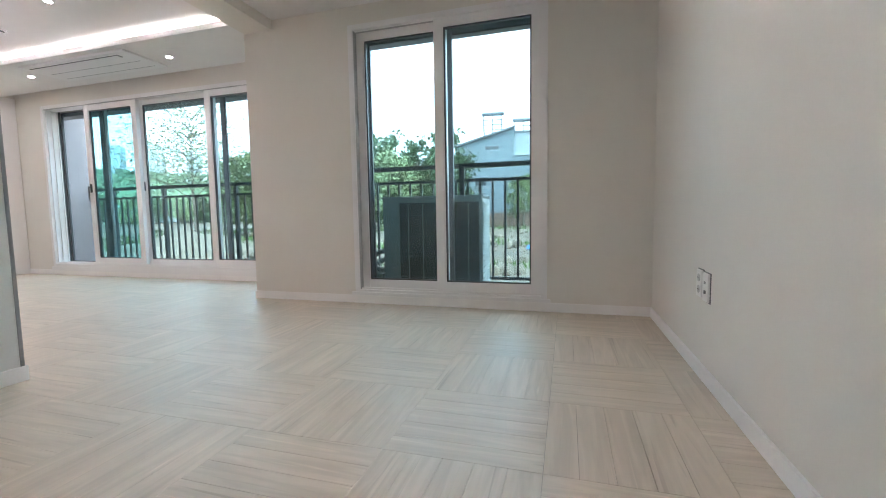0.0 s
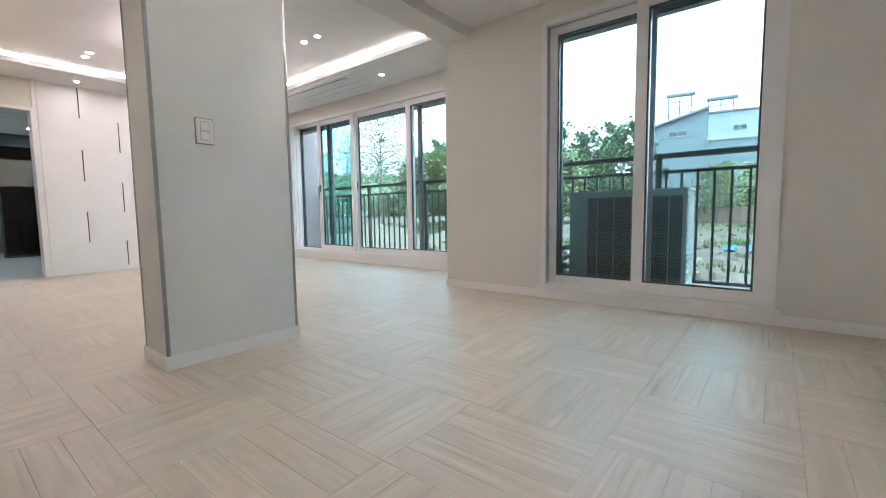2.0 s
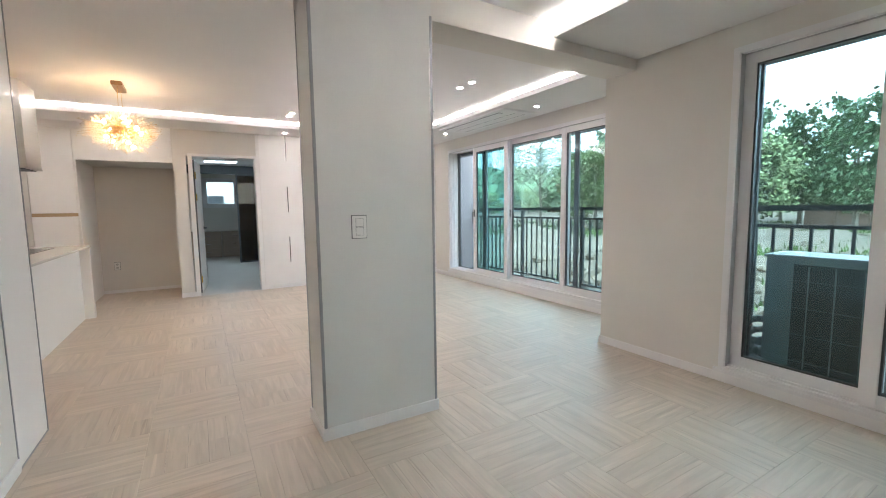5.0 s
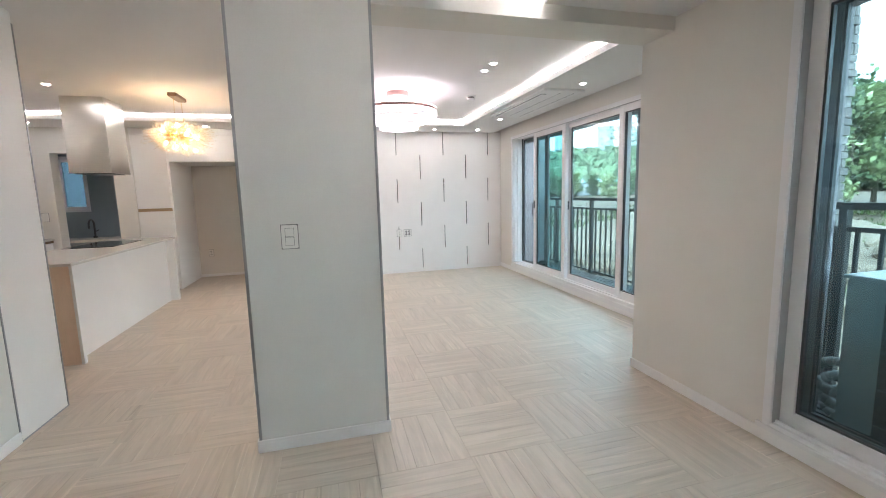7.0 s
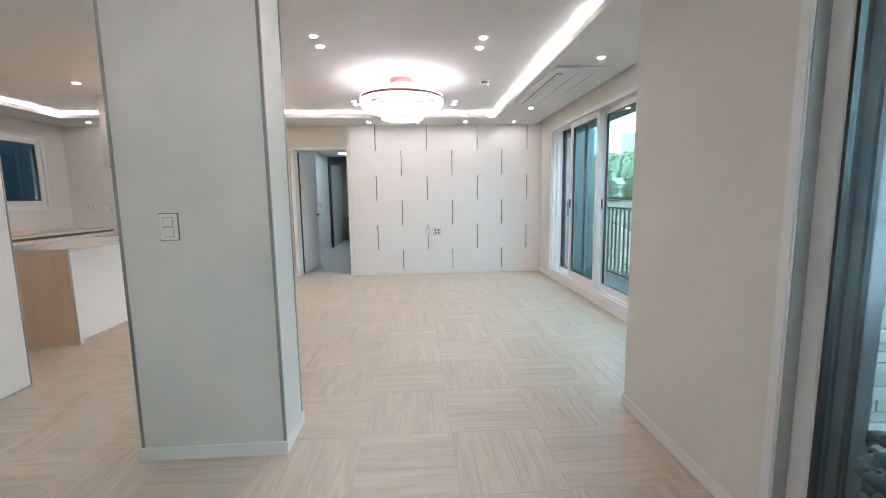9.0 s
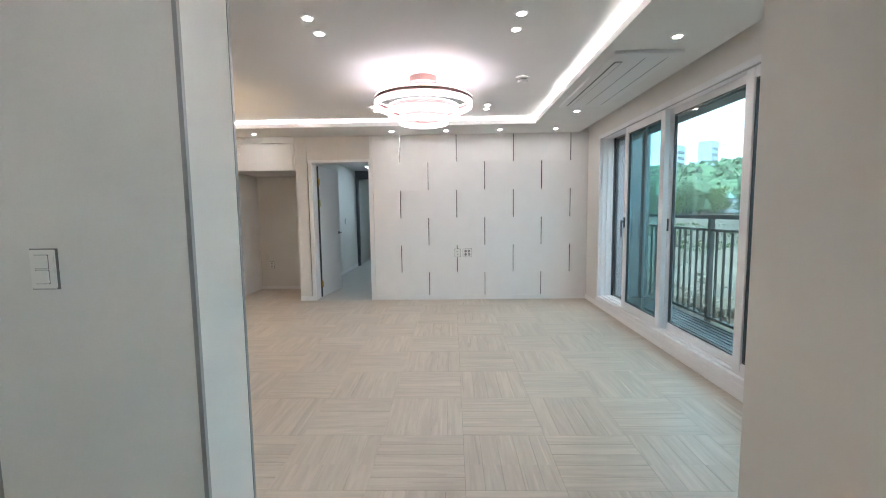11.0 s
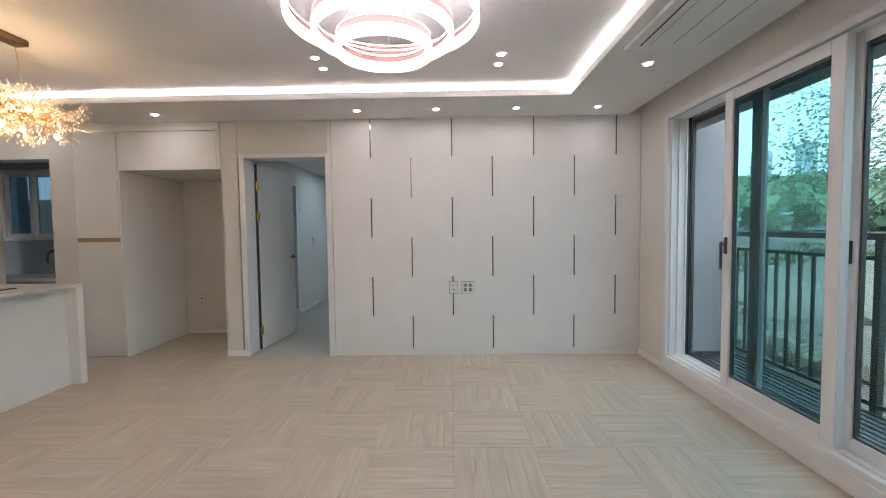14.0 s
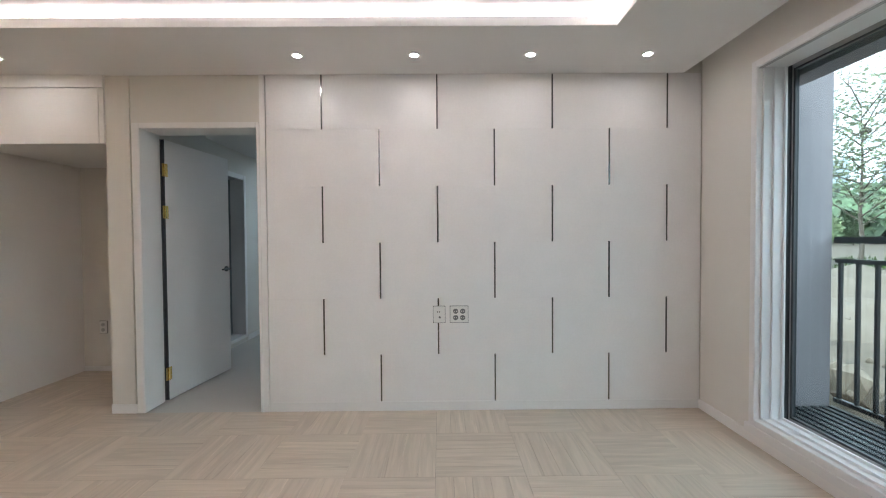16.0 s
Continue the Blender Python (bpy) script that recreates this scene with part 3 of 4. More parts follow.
def frame_y(parent, y0, y1, x0, x1, z0, z1, w, material, name="window_frame"):
    return under(parent, boxes(name, [(x0, x0 + w, y0, y1, z0, z1), (x1 - w, x1, y0, y1, z0, z1), (x0 + w, x1 - w, y0, y1, z0, z0 + w), (x0 + w, x1 - w, y0, y1, z1 - w, z1)], material, bevel=0.003))


def sash_y(parent, y0, y1, x0, x1, z0, z1, w, material, glass):
    fr = frame_y(parent, y0, y1, x0, x1, z0, z1, w, material, "sash")
    ym = (y0 + y1) / 2
    p = bx("pane", (x0 + w - 0.004, x1 - w + 0.004, ym - 0.003, ym + 0.003, z0 + w - 0.004, z1 - w + 0.004), glass, fr)
    p.visible_shadow = False
    return fr


w4 = thing("window_4", (-7.32, 0.95, 1.25), "white sliding utility room window", "window", kind="structure")
frame_y(w4, 0.885, 1.05, -7.7, -6.95, 1.25, 2.15, 0.04, M_VINYL)
sash_y(w4, 0.9, 0.945, -7.66, -7.3, 1.29, 2.11, 0.045, M_VINYL, M_BLUE)
sash_y(w4, 0.96, 1.005, -7.36, -6.99, 1.29, 2.11, 0.045, M_VINYL, M_BLUE)
w5 = thing("window_5", (-3.1, 6.25, 1.38), "white sliding dressing room window", "window", kind="structure")
frame_y(w5, 6.185, 6.35, -3.95, -2.3, 1.38, 2.2, 0.05, M_VINYL)
sash_y(w5, 6.2, 6.245, -3.9, -3.1, 1.43, 2.15, 0.06, M_VINYL, M_SHELL)
sash_y(w5, 6.26, 6.305, -3.16, -2.35, 1.43, 2.15, 0.06, M_VINYL, M_SHELL)

# bathroom doorway frame, glass partition
d2 = thing("door_2", (-4.45, 1.78, 0), "white frame of the open bathroom doorway", "door frame", kind="structure")
under(d2, boxes("door_frame", [(-4.56, -4.388, 1.3, 1.36, 0.05, 2.09), (-4.56, -4.388, 2.19, 2.25, 0.05, 2.09), (-4.56, -4.388, 1.36, 2.19, 2.03, 2.09), (-4.56, -4.388, 1.36, 2.19, 0.05, 0.09)], M_TRIM, bevel=0.003))
gp = thing("glass_partition", (-2.6, 4.15, 0), "dark framed bronze glass sliding partition", "partition")
under(gp, boxes("header", [(-4.4, -1.6, 4.08, 4.2, 2.16, 2.36), (-4.4, -4.34, 4.08, 4.2, 0, 2.16)], M_DARK, bevel=0.003))
for a, b, y in ((-3.25, -2.4, 4.1), (-2.45, -1.62, 4.15)):
    f = frame_y(gp, y, y + 0.03, a, b, 0.01, 2.16, 0.035, M_DARK, "door_leaf")
    bx("pane", (a + 0.03, b - 0.03, y + 0.012, y + 0.018, 0.04, 2.13), M_BRONZE, f)
for i, x in enumerate((-4.3, -3.55, -2.8)):
    dr = thing("drawer_unit", (x + 0.37, 5.95, 0), "brown wood drawer unit under the window", "drawers", "dressing room drawers")
    under(dr, bx("body", (x, x + 0.73, 5.72, 6.19, 0.02, 0.72), M_CAB_BROWN, bevel=0.003))
    for k in range(3):
        f = under(dr, bx("drawer_front", (x + 0.01, x + 0.72, 5.7, 5.718, 0.06 + 0.22 * k, 0.265 + 0.22 * k), M_CAB_BROWN, bevel=0.003))
        bx("handle", (x + 0.27, x + 0.46, 5.685, 5.699, 0.16 + 0.22 * k, 0.172 + 0.22 * k), M_CHROME, f)
# two added fill panels that brighten the hall in place of daylight
for x in (-3.6, -2.6):
    pl = thing("ceiling_panel_light", (x, 3.0, 2.36), "flat bluish fill panel added to brighten the hall", "ceiling light", "hall lights")
    under(pl, bx("frame", (x - 0.32, x + 0.32, 2.85, 3.15, 2.335, 2.358), M_VINYL, bevel=0.004))
    under(pl, bx("diffuser", (x - 0.3, x + 0.3, 2.87, 3.13, 2.33, 2.336), M_HALL_FILL))
sh = thing("shower_rail", (-5.6, 2.4, 1.2), "chrome shower column on the bathroom wall", "shower")
bm = bmesh.new()
tube(bm, [(-5.82, 2.5, 1.0), (-5.82, 2.5, 1.85), (-5.7, 2.5, 1.9), (-5.55, 2.5, 1.86)], 0.012)
cyl(bm, (-5.55, 2.5, 1.86), (-5.55, 2.5, 1.83), 0.02, 0.1, 20)
under(sh, part("pipe", bm, M_CHROME))

# ---- kitchen ----
isl = thing("kitchen_island", (-5.65, -1.96, 0), "white kitchen island with a wood end panel and stone top", "kitchen island")
under(isl, bx("front_panel", (-5.36, -5.34, -3.15, -0.78, 0, 0.865), M_CAB))
under(isl, bx("end_panel", (-6.05, -5.24, -3.19, -3.165, 0, 0.865), M_WOOD, label="light wood end panel"))
under(isl, bx("panel_edge", (-5.26, -5.237, -3.193, -3.15, 0, 0.865), M_CAB))
under(isl, bx("side_panel", (-6.05, -5.24, -0.80, -0.735, 0, 0.865), M_CAB, bevel=0.002))
under(isl, bx("body", (-6.05, -5.36, -3.15, -0.8, 0.08, 0.865), M_CAB))
under(isl, bx("worktop", (-6.07, -5.235, -3.2, -0.73, 0.865, 0.89), M_STONE, bevel=0.003, label="pale stone worktop"))
hob = thing("induction_hob", (-5.8, -1.45, 0.89), "black glass induction hob set in the island top", "hob")
under(hob, bx("glass_plate", (-6.0, -5.5, -1.85, -1.05, 0.891, 0.897), M_BLACK, bevel=0.002))
hood = thing("range_hood", (-5.7, -1.46, 1.73), "brushed steel box range hood above the island", "range hood")
under(hood, bx("casing", (-5.905, -5.493, -1.69, -1.225, 1.745, UP), M_STEEL, bevel=0.002))
under(hood, boxes("rim", [(-5.91, -5.488, -1.695, -1.22, 1.73, 1.745)], M_STEEL, bevel=0.002))
under(hood, bx("filter", (-5.87, -5.53, -1.65, -1.265, 1.722, 1.73), M_DARK))

cu = thing("base_cabinet", (-7.3, -2.1, 0), "white base cabinet run under the kitchen window", "cabinet")
under(cu, bx("body", (KX, -7.06, -4.19, -0.005, 0.1, 0.84), M_CAB))
under(cu, bx("plinth", (KX, -7.1, -4.19, -0.005, 0, 0.1), M_CAB))
under(cu, bx("handle_gap", (-7.07, -7.045, -4.19, -0.005, 0.825, 0.86), M_BRONZE_METAL, label="dark bronze grip channel"))
for k in range(6):
    y = -4.17 + 0.69 * k
    under(cu, bx("door", (-7.06, -7.04, y, y + 0.685, 0.1, 0.82), M_CAB, bevel=0.002))
wt = thing("worktop", (-7.3, -2.1, 0.86), "pale stone worktop along the kitchen window wall", "worktop")
under(wt, bx("slab", (KX, -7.03, -4.19, -0.003, 0.86, 0.89), M_STONE, bevel=0.003))
cbd = thing("cutting_board", (-7.3, -1.35, 0.89), "light wooden block lying on the worktop", "board")
under(cbd, bx("board", (-7.45, -7.15, -1.6, -1.2, 0.89, 0.93), M_WOOD, bevel=0.005))

tall = thing("tall_cabinet", (-5.69, 0.27, 0), "tall white cabinet with a wood grip channel", "cabinet")
under(tall, bx("body", (-5.925, -5.455, 0.004, 0.55, 0.09, 2.4), M_CAB))
under(tall, bx("plinth", (-5.925, -5.455, 0.02, 0.55, 0, 0.088), M_CAB))
under(tall, bx("lower_door", (-5.92, -5.462, -0.016, 0.002, 0.095, 1.235), M_CAB, bevel=0.002))
under(tall, bx("upper_door", (-5.92, -5.462, -0.016, 0.002, 1.285, 2.385), M_CAB, bevel=0.002))
under(tall, bx("grip_channel", (-5.92, -5.462, -0.008, 0.003, 1.238, 1.282), M_GOLDWOOD, label="wood-lined grip channel"))
under(tall, bx("side_panel", (-5.455, -5.437, -0.016, 1.03, 0, 2.0), M_CAB))
oc = thing("overhead_cabinet", (-4.9, 0.27, 2.0), "white cabinet above the refrigerator recess", "cabinet")
under(oc, bx("body", (-5.455, -4.362, 0.004, 1.03, 1.99, 2.4), M_CAB))
under(oc, bx("door", (-5.45, -4.40, -0.016, 0.002, 1.985, 2.385), M_CAB, bevel=0.002))
under(oc, bx("filler", (-4.396, -4.362, -0.016, 0.002, 1.985, 2.385), M_CAB, bevel=0.001))
structure(bx("trim_cornice", (-5.93, -4.362, -0.02, 0.2, 2.39, SOF), M_TRIM), "white cornice strip above the cabinets", "trim")

# utility room: counter, tap
us = thing("utility_counter", (-6.9, 0.65, 0), "grey utility counter with a sink tap", "counter")
under(us, bx("body", (-7.85, -6.0, 0.4, 0.88, 0, 0.78), M_UTIL, bevel=0.003))
under(us, bx("worktop", (-7.87, -5.98, 0.37, 0.88, 0.78, 0.82), M_STONE, bevel=0.003))
bm = bmesh.new()
cyl(bm, (-6.88, 0.78, 0.82), (-6.88, 0.78, 0.85), 0.03)
tube(bm, [(-6.88, 0.78, 0.84), (-6.88, 0.78, 1.04)] + [(-6.88, 0.7 + 0.08 * math.cos(a), 1.04 + 0.08 * math.sin(a)) for a in [math.pi * k / 8 for k in range(9)]] + [(-6.88, 0.62, 0.98)], 0.014)
cyl(bm, (-6.88, 0.78, 0.92), (-6.82, 0.78, 0.95), 0.009)
tp = thing("sink_tap", (-6.88, 0.78, 0.82), "black swan-neck tap on the utility counter", "tap")
under(tp, part("spout", bm, M_DARK))

# ---- switches and outlets ----
def outlet(at, rz, label, w=0.075, h=0.125, kind="switch"):
    t = thing("wall_switch" if kind == "switch" else "wall_outlet", (*at, 0, 0, rz), label, "switch" if kind == "switch" else "outlet")
    bx("plate", (-w / 2, w / 2, -0.011, -0.003, -h / 2, h / 2), M_PLASTIC, t, 0.003)
    # dark sheet wider than the plate, drawing the shadow line round it
    bx("plate_shade_rim", (-w / 2 - 0.0035, w / 2 + 0.0035, -0.003, 0.0, -h / 2 - 0.0035, h / 2 + 0.0035), M_SOCKET, t)
    if kind == "switch":
        for z in (0.024, -0.024):
            r_ = bx("rocker", (-0.021, 0.021, -0.0155, -0.01, z - 0.021, z + 0.021), M_PLASTIC, t, 0.002)
            # dark sheet behind each rocker draws its shadow outline
            bx("rocker_shade_rim", (-0.0225, 0.0225, -0.0118, -0.0105, z - 0.0225, z + 0.0225), M_SOCKET, r_)
    elif kind == "quad":
        for x in (-0.026, 0.026):
            for z in (-0.024, 0.024):
                bm = bmesh.new()
                cyl(bm, (x, -0.0135, z), (x, -0.009, z), 0.019, n=18)
                s = part("socket", bm, M_SOCKET, t)
                boxes("pin_hole", [(x - 0.01, x - 0.005, -0.0145, -0.013, z - 0.004, z + 0.004), (x + 0.005, x + 0.01, -0.0145, -0.013, z - 0.004, z + 0.004)], M_PLASTIC, s)
    elif kind == "double":
        for z in (-0.026, 0.026):
            bm = bmesh.new()
            cyl(bm, (0, -0.0135, z), (0, -0.009, z), 0.018, n=18)
            s = part("socket", bm, M_SOCKET_LIGHT, t)
            boxes("pin_hole", [(-0.009, -0.005, -0.0145, -0.013, z - 0.003, z + 0.003), (0.005, 0.009, -0.0145, -0.013, z - 0.003, z + 0.003)], M_SOCKET, s)
    elif kind == "antenna":
        bm = bmesh.new()
        cyl(bm, (0.004, -0.016, -0.02), (0.004, -0.01, -0.02), 0.008, n=14)
        part("jack", bm, M_SOCKET, t)
        boxes("slot", [(-0.015, -0.009, -0.0125, -0.0105, 0.014, 0.026), (-0.001, 0.005, -0.0125, -0.0105, 0.014, 0.026)], M_SOCKET, t)
    return t


outlet((-3.308, -5.035, 1.186), 0, "white two-gang light switch on the column", 0.082, 0.124)
outlet((-1.938, -0.001, 0.717), 0, "white antenna wall plate on the feature wall", 0.085, 0.12, "antenna")
outlet((-1.791, 0.0, 0.717), 0, "white four-socket power outlet on the feature wall", 0.13, 0.12, "quad")
outlet((-5.24, 1.03, 0.433), 0, "white power outlet in the refrigerator recess", 0.072, 0.118, "double")
outlet((-7.37, 0, 1.2), 0, "white power outlet above the worktop", 0.075, 0.12, "double")
outlet((-7.1, 0, 1.2), 0, "white blank wall plate above the worktop", 0.08, 0.12, "blank")
outlet((-1.985, SY, 0.425), 180, "white power outlet on the plain side wall", 0.08, 0.125, "double")
outlet((-2.075, SY, 0.42), 180, "white antenna plate on the plain side wall", 0.08, 0.125, "antenna")
outlet((-4.4, 3.0, 1.15), 90, "white light switch on the hall wall", 0.08, 0.12)


# ---- ceiling fittings ----
def downlight(x, y, z):
    t = thing("downlight", (x, y, z), "small round recessed ceiling spotlight, lit", "downlight", "ceiling downlights")
    bm = band(bmesh.new(), (0, 0), 0.026, 0.04, -0.006, 0.004, 24)
    part("trim_ring", bm, M_VINYL, t)
    bm = bmesh.new()
    cyl(bm, (0, 0, -0.004), (0, 0, 0.003), 0.026, 0.026, 20)
    part("lens", bm, M_DOWN, t)
    return t


first = downlight(-2.85, -0.325, SOF)
for x, y, z in ((-4.82, -0.31, SOF), (-6.24, -0.31, SOF), (-2.088, -0.325, SOF), (-1.327, -0.325, SOF), (-0.556, -0.325, SOF), (-0.565, -1.355, SOF), (-0.52, -3.43, SOF),
                (-2.905, -3.6, UP), (-2.905, -3.37, UP), (-1.567, -3.6, UP), (-1.567, -3.37, UP), (-1.59, -1.34, UP), (-1.59, -1.16, UP),
                (-2.92, -1.34, UP), (-2.92, -1.14, UP), (-5.76, -1.0, UP), (-5.74, -2.2, UP), (-6.95, -0.4, SOF), (-2.6, -5.8, UP + 0.03), (-2.6, -7.2, UP + 0.03), (-4.0, -5.8, UP + 0.03), (-4.0, -7.2, UP + 0.03)):
    copy_thing(first, pose(x, y, z))

smoke = thing("smoke_detector", (-1.35, -2.32, UP), "white round smoke detector on the raised ceiling", "smoke detector")
bm = bmesh.new()
cyl(bm, (0, 0, -0.012), (0, 0, 0), 0.062, 0.062, 28)
cyl(bm, (0, 0, -0.045), (0, 0, -0.03), 0.04, 0.05, 28)
part("housing", bm, M_VINYL, smoke, smooth=False)
bm = bmesh.new()
cyl(bm, (0, 0, -0.03), (0, 0, -0.012), 0.04, 0.04, 20)
part("vent_ring", bm, M_SOCKET, smoke)
k2 = copy_thing(smoke, pose(-6.2, -2.6, UP))

ac = thing("ceiling_air_conditioner", (-0.53, -2.45, SOF), "white one-way ceiling cassette air conditioner", "air conditioner")
under(ac, bx("panel", (-0.84, -0.34, -3.2, -1.62, SOF - 0.022, SOF - 0.001), M_VINYL, bevel=0.006))
under(ac, bx("outlet_slot", (-0.775, -0.715, -3.03, -1.7, SOF - 0.024, SOF - 0.02), M_DARK))
under(ac, bx("flap", (-0.765, -0.723, -3.02, -1.71, SOF - 0.03, SOF - 0.024), M_VINYL, bevel=0.002))
under(ac, boxes("intake_line", [(-0.58, -0.576, -3.1, -1.72, SOF - 0.0235, SOF - 0.02), (-0.42, -0.416, -3.1, -1.72, SOF - 0.0235, SOF - 0.02)], M_SOCKET))

ch = thing("ring_chandelier", (-2.265, -2.38, UP), "tiered rose-metal chandelier of three lit rings", "chandelier")
bm = bmesh.new()
cyl(bm, (0, 0, -0.05), (0, 0, 0), 0.125, 0.125, 40)
part("canopy", bm, M_COPPER, ch, "rose-metal round canopy")
for r, z in ((0.445, -0.245), (0.325, -0.32), (0.222, -0.39)):
    rg = part("ring", band(bmesh.new(), (0, 0), r - 0.012, r, z + 0.02, z + 0.052, 72), M_COPPER, ch)
    part("diffuser", band(bmesh.new(), (0, 0), r - 0.018, r + 0.002, z - 0.028, z + 0.019, 72), M_RING, rg)
    part("upper_diffuser", band(bmesh.new(), (0, 0), r - 0.011, r - 0.002, z + 0.053, z + 0.057, 72), M_RING_UP, rg)
    for k in range(3):
        a = 2 * math.pi * k / 3 + r * 5
        bm = bmesh.new()
        cyl(bm, (0.09 * math.cos(a), 0.09 * math.sin(a), -0.05), (r * math.cos(a), r * math.sin(a), z + 0.04), 0.0012, n=5)
        part("wire", bm, M_CHROME, rg)

rng = random.Random(4)
kc = thing("twig_chandelier", (-4.7, -1.85, UP), "gold twig chandelier with warm glowing bulbs", "chandelier")
bx("canopy", (-0.045, 0.045, -0.17, 0.17, -0.04, 0), M_BRONZE_METAL, kc, 0.004, "dark bronze bar canopy")
bm = bmesh.new()
for y in (-0.12, 0.12):
    cyl(bm, (0, y, -0.04), (0, y * 1.5, -0.47), 0.002, n=6)
cyl(bm, (0, -0.4, -0.47), (0, 0.4, -0.47), 0.008, n=6)
part("stem", bm, M_BRASS, kc)
bm, bc = bmesh.new(), bmesh.new()
for k in range(520):
    v = Vector((rng.gauss(0, 1), rng.gauss(0, 1), rng.gauss(0, 1))).normalized()
    s = rng.uniform(0.72, 1.08)
    base = Vector((0, rng.uniform(-0.34, 0.34), -0.47))
    tip = Vector((v.x * 0.34 * s, base.y * 0.8 + v.y * 0.24 * s, -0.47 + v.z * 0.2 * s))
    cyl(bm, base, tip, 0.0014, 0.0009, 3)
    for j in range(3):
        q = base.lerp(tip, rng.uniform(0.72, 1.0)) + Vector([rng.uniform(-0.02, 0.02) for _ in range(3)])
        cyl(bc, q - Vector((0, 0, 0.006)), q + Vector((0, 0, 0.006)), 0.0055, 0.003, 5)
tagged(part("twig_cluster", bm, M_TWIG, kc, "gold wire twigs"), kind="stuff")
tagged(part("crystal_cluster", bc, M_CRYSTAL, kc, "clear and gold crystal drops"), kind="stuff")
for k in range(10):
    a = 2 * math.pi * k / 5
    p = Vector((0.15 * math.cos(a), -0.33 + 0.073 * k, -0.47 + 0.11 * math.sin(a)))
    bm = bmesh.new()
    bmesh.ops.create_icosphere(bm, subdivisions=2, radius=0.017, matrix=Matrix.Translation(p))
    part("bulb", bm, M_BULB, kc, "small warm bulb", True)

# ---- balconies ----
def railing(x, y0, y1, posts, label):
    t = thing("balcony_railing", (x, (y0 + y1) / 2, 0), label, "railing", "balcony railings")
    under(t, bx("top_rail", (x - 0.03, x + 0.03, y0, y1, 1.225, 1.27), M_RAIL, bevel=0.004))
    under(t, bx("mid_rail", (x - 0.018, x + 0.018, y0, y1, 1.085, 1.115), M_RAIL, bevel=0.003))
    under(t, bx("bottom_rail", (x - 0.018, x + 0.018, y0, y1, 0.09, 0.12), M_RAIL, bevel=0.003))
    for y in posts:
        under(t, bx("post", (x - 0.025, x + 0.025, y - 0.025, y + 0.025, -0.05, 1.225), M_RAIL, bevel=0.003))
    y = y0 + 0.06
    while y < y1:
        if min(abs(y - q) for q in posts) > 0.04:
            under(t, bx("baluster", (x - 0.01, x + 0.01, y - 0.01, y + 0.01, 0.12, 1.085), M_RAIL))
        y += 0.126
    return t


def deck(x0, x1, y0, y1, label):
    t = thing("balcony_deck", ((x0 + x1) / 2, (y0 + y1) / 2, 0), label, "balcony deck", "balcony decks")
    n = int((x1 - x0) / 0.062)
    for k in range(n):
        x = x0 + 0.01 + k * 0.062
        under(t, bx("slat", (x, x + 0.035, y0, y1, 0.03, 0.06), M_RAIL))
    for y in (y0 + 0.02, (y0 + y1) / 2, y1 - 0.07):
        under(t, bx("joist", (x0, x1, y, y + 0.05, -0.05, 0.03), M_RAIL))


RX = 0.90
railing(RX, -4.62, -0.12, (-4.4, -2.9, -1.55, -0.5), "dark metal balcony railing outside the living room")
deck(0.28, RX + 0.03, -4.62, -0.12, "dark slatted balcony deck outside the living room")
railing(0.09, -7.6, -4.97, (-7.5, -6.47, -5.45), "dark metal balcony railing outside the dining window")
deck(DX + 0.27, 0.12, -7.6, -4.97, "dark slatted balcony deck outside the dining window")
structure(boxes("wall_wing", [(0.25, 0.86, -0.12, 0.2, -0.9, 3.2), (0.262, 0.42, -4.62, -0.12, 2.25, 3.2)], M_STUCCO), "grey stucco wing wall beside the balcony", "wall")
structure(boxes("wall_lower", [(0.0, 0.24, -4.9, 0.2, -1.2, -0.2), (DX, DX + WT - 0.01, -8.2, -4.9, -1.2, -0.2)], M_STUCCO), "stucco base of the building", "wall")
structure(boxes("wall_reveal", [(DX + WT + 0.012, -0.45, -5.73, -4.93, -0.9, 3.2), (DX + WT + 0.012, -0.45, -8.26, -7.37, -0.9, 3.2), (DX + WT + 0.012, -0.45, -7.37, -5.73, 2.28, 3.2)], M_STUCCO), "dark stucco outside wall beside the window", "wall")
side = structure(boxes("wall_stone_side", [(-0.45, 0.86, -4.93, -4.905, -0.9, 3.2), (0.251, 0.86, -4.904, -4.64, -0.9, 3.2)], M_MORTAR), "rough dark stone-brick outside wall", "wall")
rb = random.Random(8)
z = -0.1
while z < 2.9:
    h = rb.choice((0.055, 0.065, 0.08))
    x = -0.445
    while x < 0.85:
        w = rb.uniform(0.13, 0.3)
        e = min(x + w, 0.87)
        bx("brick", (x, e - 0.008, -4.93 - rb.uniform(0.012, 0.035), -4.929, z, z + h - 0.008), M_BRICK, side)
        x = e
        if e > 0.86:
            break
    z += h

ou = thing("outdoor_unit", (-0.38, -6.3, 0.03), "grey air-conditioner outdoor unit on the balcony", "outdoor unit")
X0, X1, Y0, Y1, Z0, Z1 = -0.54, -0.19, -6.8, -5.86, 0.08, 0.905
under(ou, bx("casing", (X0 + 0.01, X1, Y0, Y1, Z0, Z1), M_ACBODY, bevel=0.008))
under(ou, bx("grille_panel", (X0, X0 + 0.012, Y0 + 0.03, Y1 - 0.17, Z0 + 0.04, Z1 - 0.04), M_ACDARK))
for k in range(16):
    z = Z0 + 0.06 + k * 0.047
    under(ou, bx("grille_bar", (X0 - 0.004, X0, Y0 + 0.03, Y1 - 0.17, z, z + 0.004), M_CHANNEL if k % 4 == 1 else M_SOCKET))
